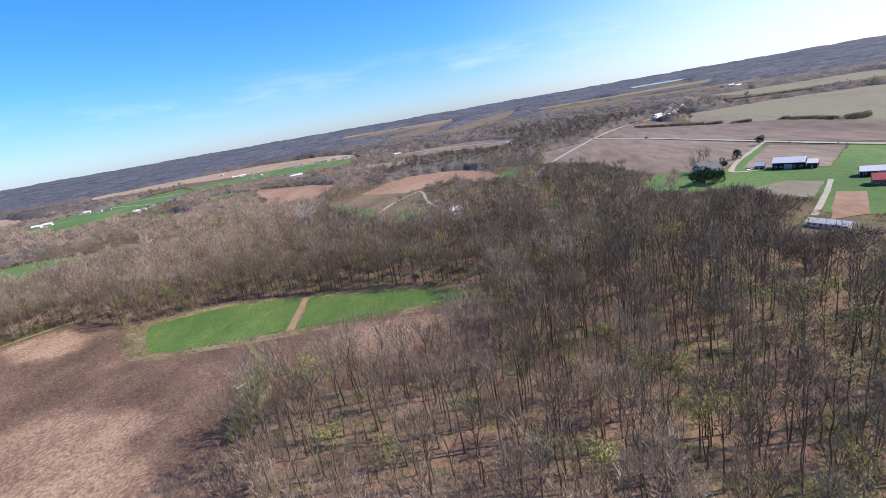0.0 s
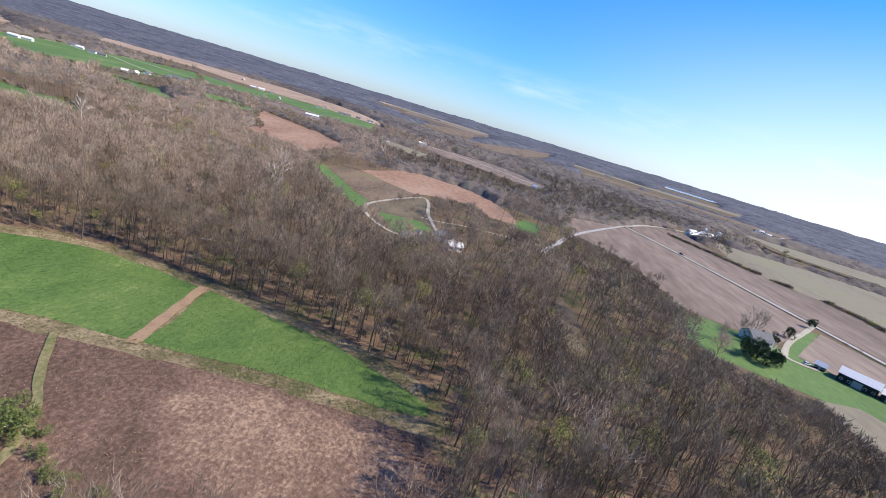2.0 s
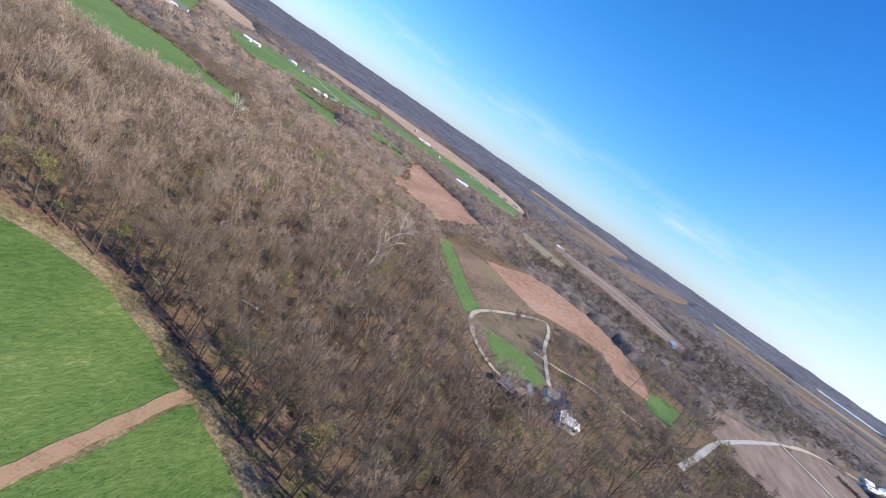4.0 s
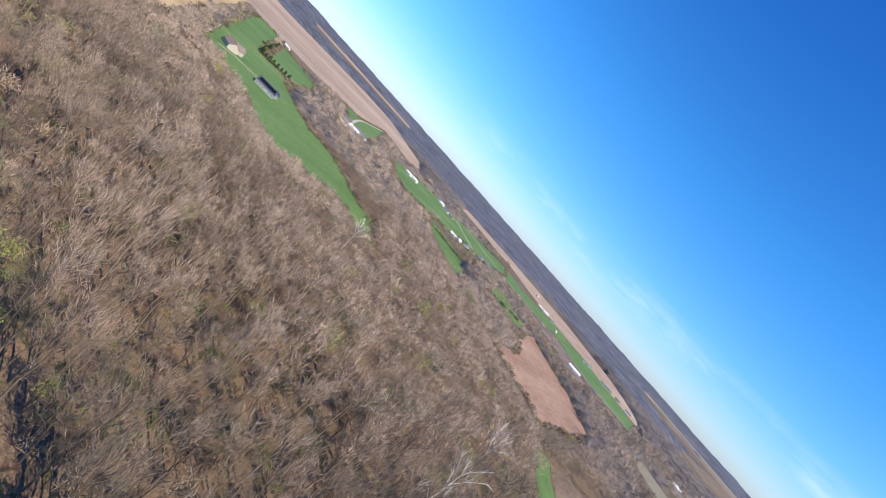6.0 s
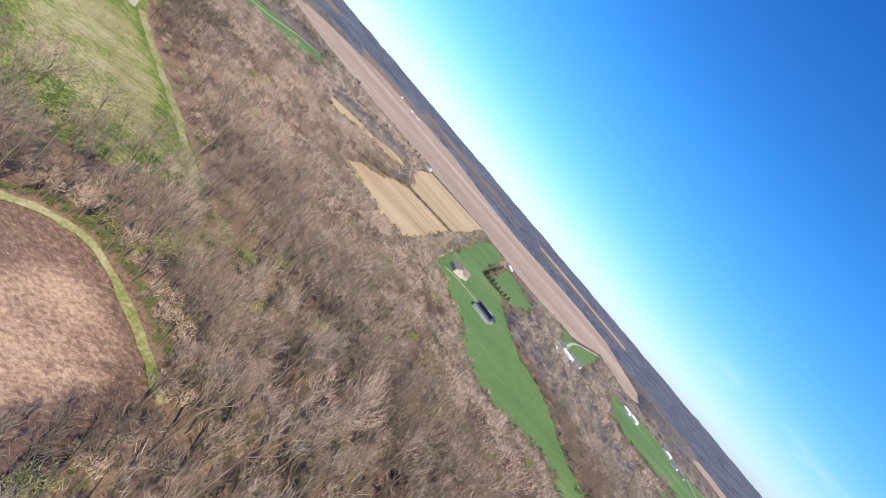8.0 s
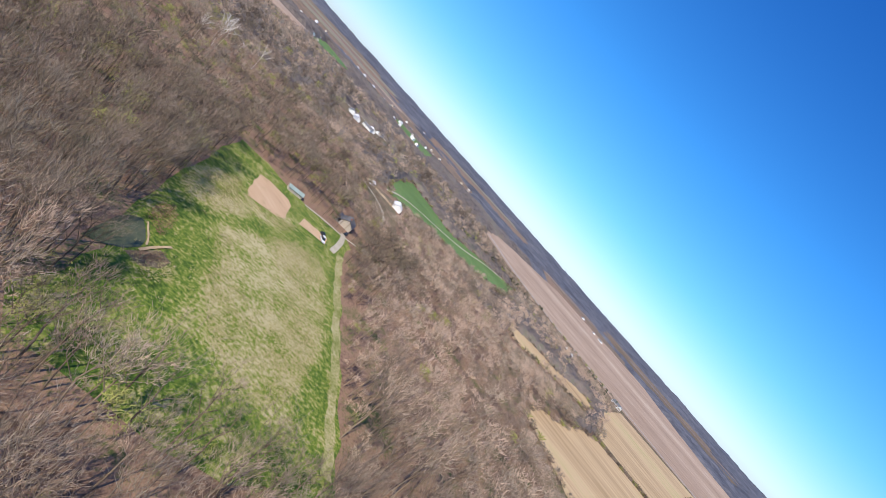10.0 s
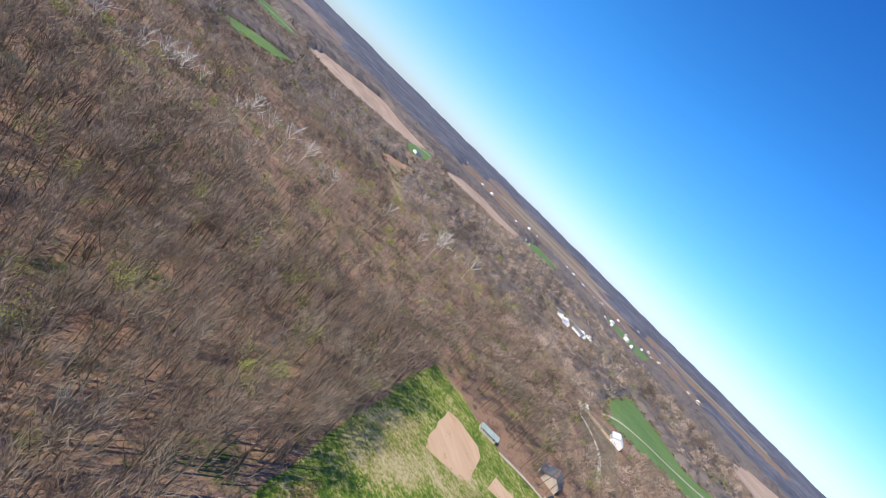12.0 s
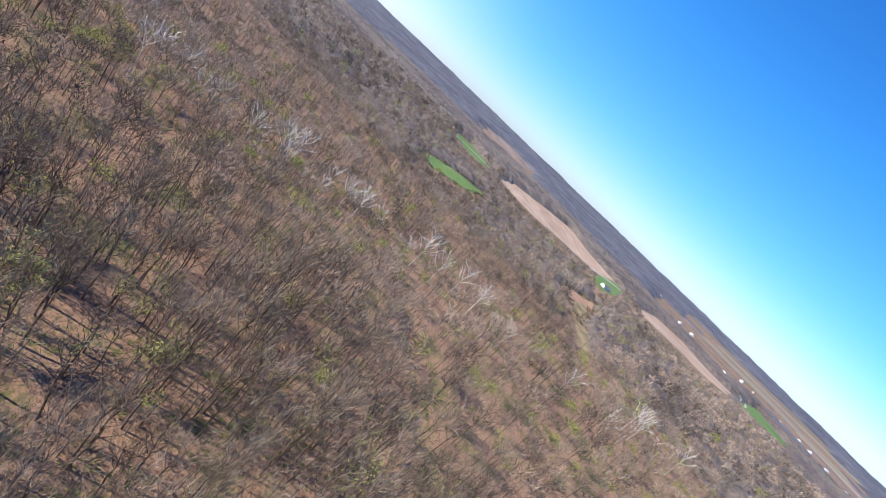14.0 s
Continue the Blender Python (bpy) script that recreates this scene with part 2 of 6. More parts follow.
M["clay_rim"] = material("trodden_clay", [(0.0, (0.30, 0.20, 0.10)), (0.5, (0.46, 0.33, 0.19)), (1.0, (0.58, 0.44, 0.27))], 0.2, 1.5, 0.9, 0.5, 2.0)
M["water"] = material("pond_water", [(0.0, (0.05, 0.064, 0.034)), (0.6, (0.085, 0.095, 0.052)), (1.0, (0.15, 0.125, 0.065))], 0.12, 0.5, 0.22, 0.05, 0.6, spec=0.12)
M["lake_water"] = material("lake_water", [(0.0, (0.20, 0.22, 0.24)), (1.0, (0.30, 0.32, 0.34))], 0.01, 0.1, 0.15, 0.05, 0.6, spec=0.6)
TREE_STOPS = [(0.0, (0.096, 0.076, 0.057)), (0.10, (0.155, 0.112, 0.08)), (0.18, (0.178, 0.15, 0.105)), (0.27, (0.275, 0.195, 0.142)), (0.35, (0.29, 0.24, 0.175)), (0.43, (0.41, 0.282, 0.205)), (0.51, (0.42, 0.338, 0.245)), (0.60, (0.56, 0.40, 0.29)), (0.70, (0.34, 0.275, 0.215)), (0.78, (0.34, 0.275, 0.215)), (0.83, (0.27, 0.265, 0.085)), (1.0, (0.37, 0.36, 0.11))]
BARK_STOPS = [(0.0, (0.09, 0.066, 0.049)), (0.35, (0.18, 0.132, 0.095)), (0.66, (0.29, 0.214, 0.15)), (0.71, (0.70, 0.63, 0.54)), (0.79, (0.74, 0.67, 0.58)), (0.83, (0.17, 0.135, 0.10)), (1.0, (0.19, 0.155, 0.11))]
M["twig"] = material("bare_twigs", TREE_STOPS, 0.15, 1.2, 0.85, 0.0, attr=True, spec=0.2, thin=0.15)
M["bark"] = material("bark", BARK_STOPS, 0.3, 2.5, 0.9, 0.0, attr=True, spec=0.2)
M["twig_single"] = material("bare_twigs_of_edge_trees", TREE_STOPS, 0.15, 1.2, 0.85, 0.0, attr=True, rand=0.4, spec=0.2, thin=0.15)
M["bark_single"] = material("bark_of_edge_trees", BARK_STOPS, 0.3, 2.5, 0.9, 0.0, attr=True, rand=0.3, spec=0.2)
M["far_twig"] = material("far_bare_crowns", [(0.0, (0.085, 0.072, 0.066)), (0.3, (0.15, 0.125, 0.11)), (0.6, (0.235, 0.192, 0.163)), (0.8, (0.14, 0.142, 0.085)), (1.0, (0.17, 0.17, 0.09))], 0.02, 0.2, 0.9, 0.0, attr=True, spec=0.2)
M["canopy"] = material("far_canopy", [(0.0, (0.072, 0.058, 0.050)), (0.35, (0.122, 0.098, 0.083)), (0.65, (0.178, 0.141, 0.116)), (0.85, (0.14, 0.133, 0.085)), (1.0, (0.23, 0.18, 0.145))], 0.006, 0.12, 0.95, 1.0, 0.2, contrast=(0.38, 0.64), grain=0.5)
# distance haze put into the base colour: a blue-grey copy of the canopy
M["hazed_canopy"] = material("hazed_far_canopy", [(0.0, (0.056, 0.056, 0.066)), (0.35, (0.087, 0.086, 0.099)), (0.65, (0.12, 0.117, 0.129)), (1.0, (0.16, 0.154, 0.162))], 0.006, 0.05, 0.95, 1.0, 0.12, contrast=(0.38, 0.64))
M["shrub"] = material("budding_shrubs", [(0.0, (0.085, 0.135, 0.03)), (0.5, (0.17, 0.20, 0.06)), (1.0, (0.30, 0.27, 0.13))], 0.08, 0.6, 0.85, 0.0)
M["needles"] = material("evergreen_needles", [(0.0, (0.012, 0.03, 0.012)), (1.0, (0.035, 0.07, 0.025))], 0.5, 2.0, 0.8, 0.0)


# ---- land form ----
CX, CY, RIM = -150.0, 150.0, 4700.0


def height(x, y):
    """Ground height: a dip under the crop field, a low swell to its west, the land rising slowly to the wooded skyline."""
    x, y = np.asarray(x, float), np.asarray(y, float)
    r = np.hypot(x - CX, y - CY)
    k = np.clip((r - 1800) / 2900, 0, 1)
    return (-4 * np.exp(-((x + 95) ** 2 + (y - 200) ** 2) / 7200) + 4 * np.exp(-((x + 260) ** 2 + (y - 165) ** 2) / 9800) + 50 * k ** 1.3)


def inside(poly, x, y):
    """Which of the points lie in the polygon."""
    hit = np.zeros(np.shape(x), bool)
    n = len(poly)
    for i in range(n):
        (x0, y0), (x1, y1) = poly[i], poly[(i + 1) % n]
        if y0 == y1:
            continue
        c = ((y0 > y) != (y1 > y)) & (x < (x1 - x0) * (y - y0) / (y1 - y0) + x0)
        hit ^= c
    return hit


def from_arrays(name, verts, tris, mats, index=None, tint=None, smooth=False):
    """One mesh object from numpy arrays of corners and triangles."""
    me = bpy.data.meshes.new(name)
    verts, tris = np.asarray(verts, np.float32), np.asarray(tris, np.int32)
    me.vertices.add(len(verts))
    me.vertices.foreach_set("co", verts.ravel())
    me.loops.add(tris.size)
    me.loops.foreach_set("vertex_index", tris.ravel())
    me.polygons.add(len(tris))
    me.polygons.foreach_set("loop_start", np.arange(0, tris.size, 3, dtype=np.int32))
    me.polygons.foreach_set("loop_total", np.full(len(tris), 3, np.int32))
    for m in mats:
        me.materials.append(m)
    if index is not None:
        me.polygons.foreach_set("material_index", np.asarray(index, np.int32))
    if smooth:
        me.polygons.foreach_set("use_smooth", np.ones(len(tris), bool))
    me.update(calc_edges=True)
    if tint is not None:
        a = me.attributes.new("tint", "FLOAT", "POINT")
        a.data.foreach_set("value", np.asarray(tint, np.float32))
    return new(name, me)


def make_ground():
    radii = [0.0]
    while radii[-1] < RIM:
        radii.append(radii[-1] + max(9.0, 0.03 * radii[-1]))
    radii = np.array(radii) * RIM / radii[-1]
    n = 256
    a = np.linspace(0, 2 * np.pi, n, endpoint=False)
    rr, aa = np.meshgrid(radii[1:], a, indexing="ij")
    x, y = CX + rr * np.cos(aa), CY + rr * np.sin(aa)
    v = np.stack([x, y, height(x, y)], -1).reshape(-1, 3)
    v = np.vstack([v, [[CX, CY, float(height(CX, CY))]]])
    k = len(radii) - 1
    i, j = np.meshgrid(np.arange(k - 1), np.arange(n), indexing="ij")
    p00, p01, p10, p11 = i * n + j, i * n + (j + 1) % n, (i + 1) * n + j, (i + 1) * n + (j + 1) % n
    t = np.concatenate([np.stack([p00, p10, p11], -1).reshape(-1, 3), np.stack([p00, p11, p01], -1).reshape(-1, 3)])
    jj = np.arange(n)
    fan = np.stack([np.full(n, len(v) - 1), jj, (jj + 1) % n], -1)
    ob = from_arrays("ground", v, np.concatenate([t, fan]), [M["litter"]], smooth=True)
    tagged(ob, "brown leaf litter woodland floor with green patches", "ground", kind="structure")


make_ground()


def sheet(name, poly, mat, lift, label, category, step=14.0):
    """A field: a flat polygon cut into cells and laid on the land."""
    bm = bmesh.new()
    bm.faces.new([bm.verts.new((x, y, 0)) for x, y in poly])
    xs, ys = [p[0] for p in poly], [p[1] for p in poly]
    for axis, lo, hi in ((0, min(xs), max(xs)), (1, min(ys), max(ys))):
        st = max(step, (hi - lo) / (75 if step < 5 else 40))
        c = lo + st
        while c < hi - 0.5:
            co = (c, 0, 0) if axis == 0 else (0, c, 0)
            no = (1, 0, 0) if axis == 0 else (0, 1, 0)
            bmesh.ops.bisect_plane(bm, geom=bm.verts[:] + bm.edges[:] + bm.faces[:], plane_co=co, plane_no=no)
            c += st
    bmesh.ops.triangulate(bm, faces=bm.faces[:])
    for v in bm.verts:
        v.co.z = float(height(v.co.x, v.co.y)) + lift
    bm.normal_update()
    for f in bm.faces:
        if f.normal.z < 0:
            f.normal_flip()
    me = bpy.data.meshes.new(name)
    bm.to_mesh(me)
    bm.free()
    me.materials.append(mat)
    return tagged(new(name, me), label, category, kind="structure")


def wavy(poly, amount, seed):
    """The polygon with softly uneven edges."""
    rng = random.Random(seed)
    out = []
    n = len(poly)
    for i in range(n):
        (x0, y0), (x1, y1) = poly[i], poly[(i + 1) % n]
        d = math.hypot(x1 - x0, y1 - y0)
        k = max(1, min(30, int(d / 6)))
        for j in range(k):
            f = j / k
            a = amount if j else amount * 0.3
            out.append((x0 + (x1 - x0) * f + rng.uniform(-a, a), y0 + (y1 - y0) * f + rng.uniform(-a, a)))
    return out


def ribbon(line, width):
    """The outline of a track of that width along a line, its bends rounded."""
    pts = [Vector((*p, 0)) for p in line]
    for _ in range(2):
        nxt = [pts[0]]
        for a, b in zip(pts, pts[1:]):
            nxt += [a.lerp(b, 0.25), a.lerp(b, 0.75)]
        pts = nxt + [pts[-1]]
    left, right = [], []
    for i, p in enumerate(pts):
        d = (pts[min(i + 1, len(pts) - 1)] - pts[max(i - 1, 0)]).normalized()
        n = Vector((-d.y, d.x, 0)) * width / 2
        left.append(p + n)
        right.append(p - n)
    return left, right


def track(name, line, width, mat, lift, label, category="track", kind="structure"):
    left, right = ribbon(line, width)
    # cut long stretches so that the track follows the land
    v, t = [], []
    rows = []
    for i in range(len(left) - 1):
        k = max(1, int((left[i + 1] - left[i]).length / (3 if mat.name.startswith("mown") else 12)))
        for j in range(k):
            rows.append((left[i].lerp(left[i + 1], j / k), right[i].lerp(right[i + 1], j / k)))
    rows.append((left[-1], right[-1]))
    rng = random.Random(len(name) * 31 + len(line))
    ragged = width * (0.2 if mat.name.startswith("mown") else 0.08)
    rows = [(a + Vector((rng.uniform(-1, 1), rng.uniform(-1, 1), 0)) * ragged, b + Vector((rng.uniform(-1, 1), rng.uniform(-1, 1), 0)) * ragged) for a, b in rows]
    for a, b in rows:
        for p in (a, b):
            v.append((p.x, p.y, float(height(p.x, p.y)) + lift))
    for i in range(len(rows) - 1):
        a = 2 * i
        t += [(a, a + 1, a + 3), (a, a + 3, a + 2)]
    return tagged(from_arrays(name, v, t, [mat]), label, category, kind=kind)


# open land, by the plan
CROP = [(-164, 199), (-148, 210), (-130, 218), (-110, 219), (-94, 218), (-65, 214), (-43, 210), (-22, 201), (-9, 194), (-8, 189), (-20, 187), (-47, 187), (-84, 181), (-111, 176), (-133, 170), (-142, 170), (-155, 184)]
VERGE = [(-172, 194), (-166, 204), (-150, 216), (-130, 224), (-94, 224), (-65, 220), (-40, 215), (-18, 207), (-3, 197), (0, 185), (-8, 181), (-46, 181), (-84, 175), (-111, 170), (-133, 164), (-148, 164), (-163, 180)]
BROWN = [(-228, 167), (-231, 177), (-226, 190), (-217, 205), (-200, 208), (-186, 204), (-172, 194), (-163, 180), (-148, 164), (-133, 164), (-111, 170), (-84, 175), (-46, 181), (-8, 181), (3, 172), (-2, 150), (-14, 136), (-27, 126), (-50, 127), (-64, 124), (-73, 113), (-66, 103), (-58, 92), (-52, 80), (-54, 70), (-80, 55), (-130, 65), (-185, 110), (-217, 155)]
MEADOW = [(-239, 114), (-250, 110), (-261, 101), (-279, 79), (-296, 63), (-333, 30), (-367, 2), (-378, 16), (-384, 36), (-396, 53), (-408, 62), (-404, 70), (-382, 83), (-362, 102), (-340, 125), (-318, 147), (-287, 176), (-277, 171), (-262, 162), (-252, 152), (-244, 138), (-236, 126)]
DEAD_GRASS = [[(-303, 85), (-324, 79), (-350, 78), (-362, 85), (-354, 99), (-342, 112), (-326, 128), (-305, 142), (-284, 150), (-272, 142), (-278, 124), (-285, 110), (-295, 98)],
              [(-304, 56), (-318, 48), (-341, 40), (-339, 58), (-354, 61), (-362, 66), (-348, 72), (-331, 69), (-309, 73), (-300, 67)]]
PALE_WEEDS = [[(-160, 116), (-148, 124), (-131, 130), (-114, 129), (-100, 118), (-108, 111), (-93, 101), (-77, 86), (-80, 60), (-130, 70), (-160, 95)],
              [(-66, 166), (-44, 178), (-11, 177), (-6, 165), (-15, 156), (-34, 146), (-55, 147)],
              [(-212, 175), (-219, 177), (-222, 183), (-223, 190), (-219, 196), (-211, 201), (-200, 200), (-190, 192), (-180, 178), (-188, 168), (-204, 168)]]
MOWN_EDGE = [(-205, 146), (-219, 157), (-229, 165), (-233, 176), (-228, 189), (-219, 203), (-213, 211)]
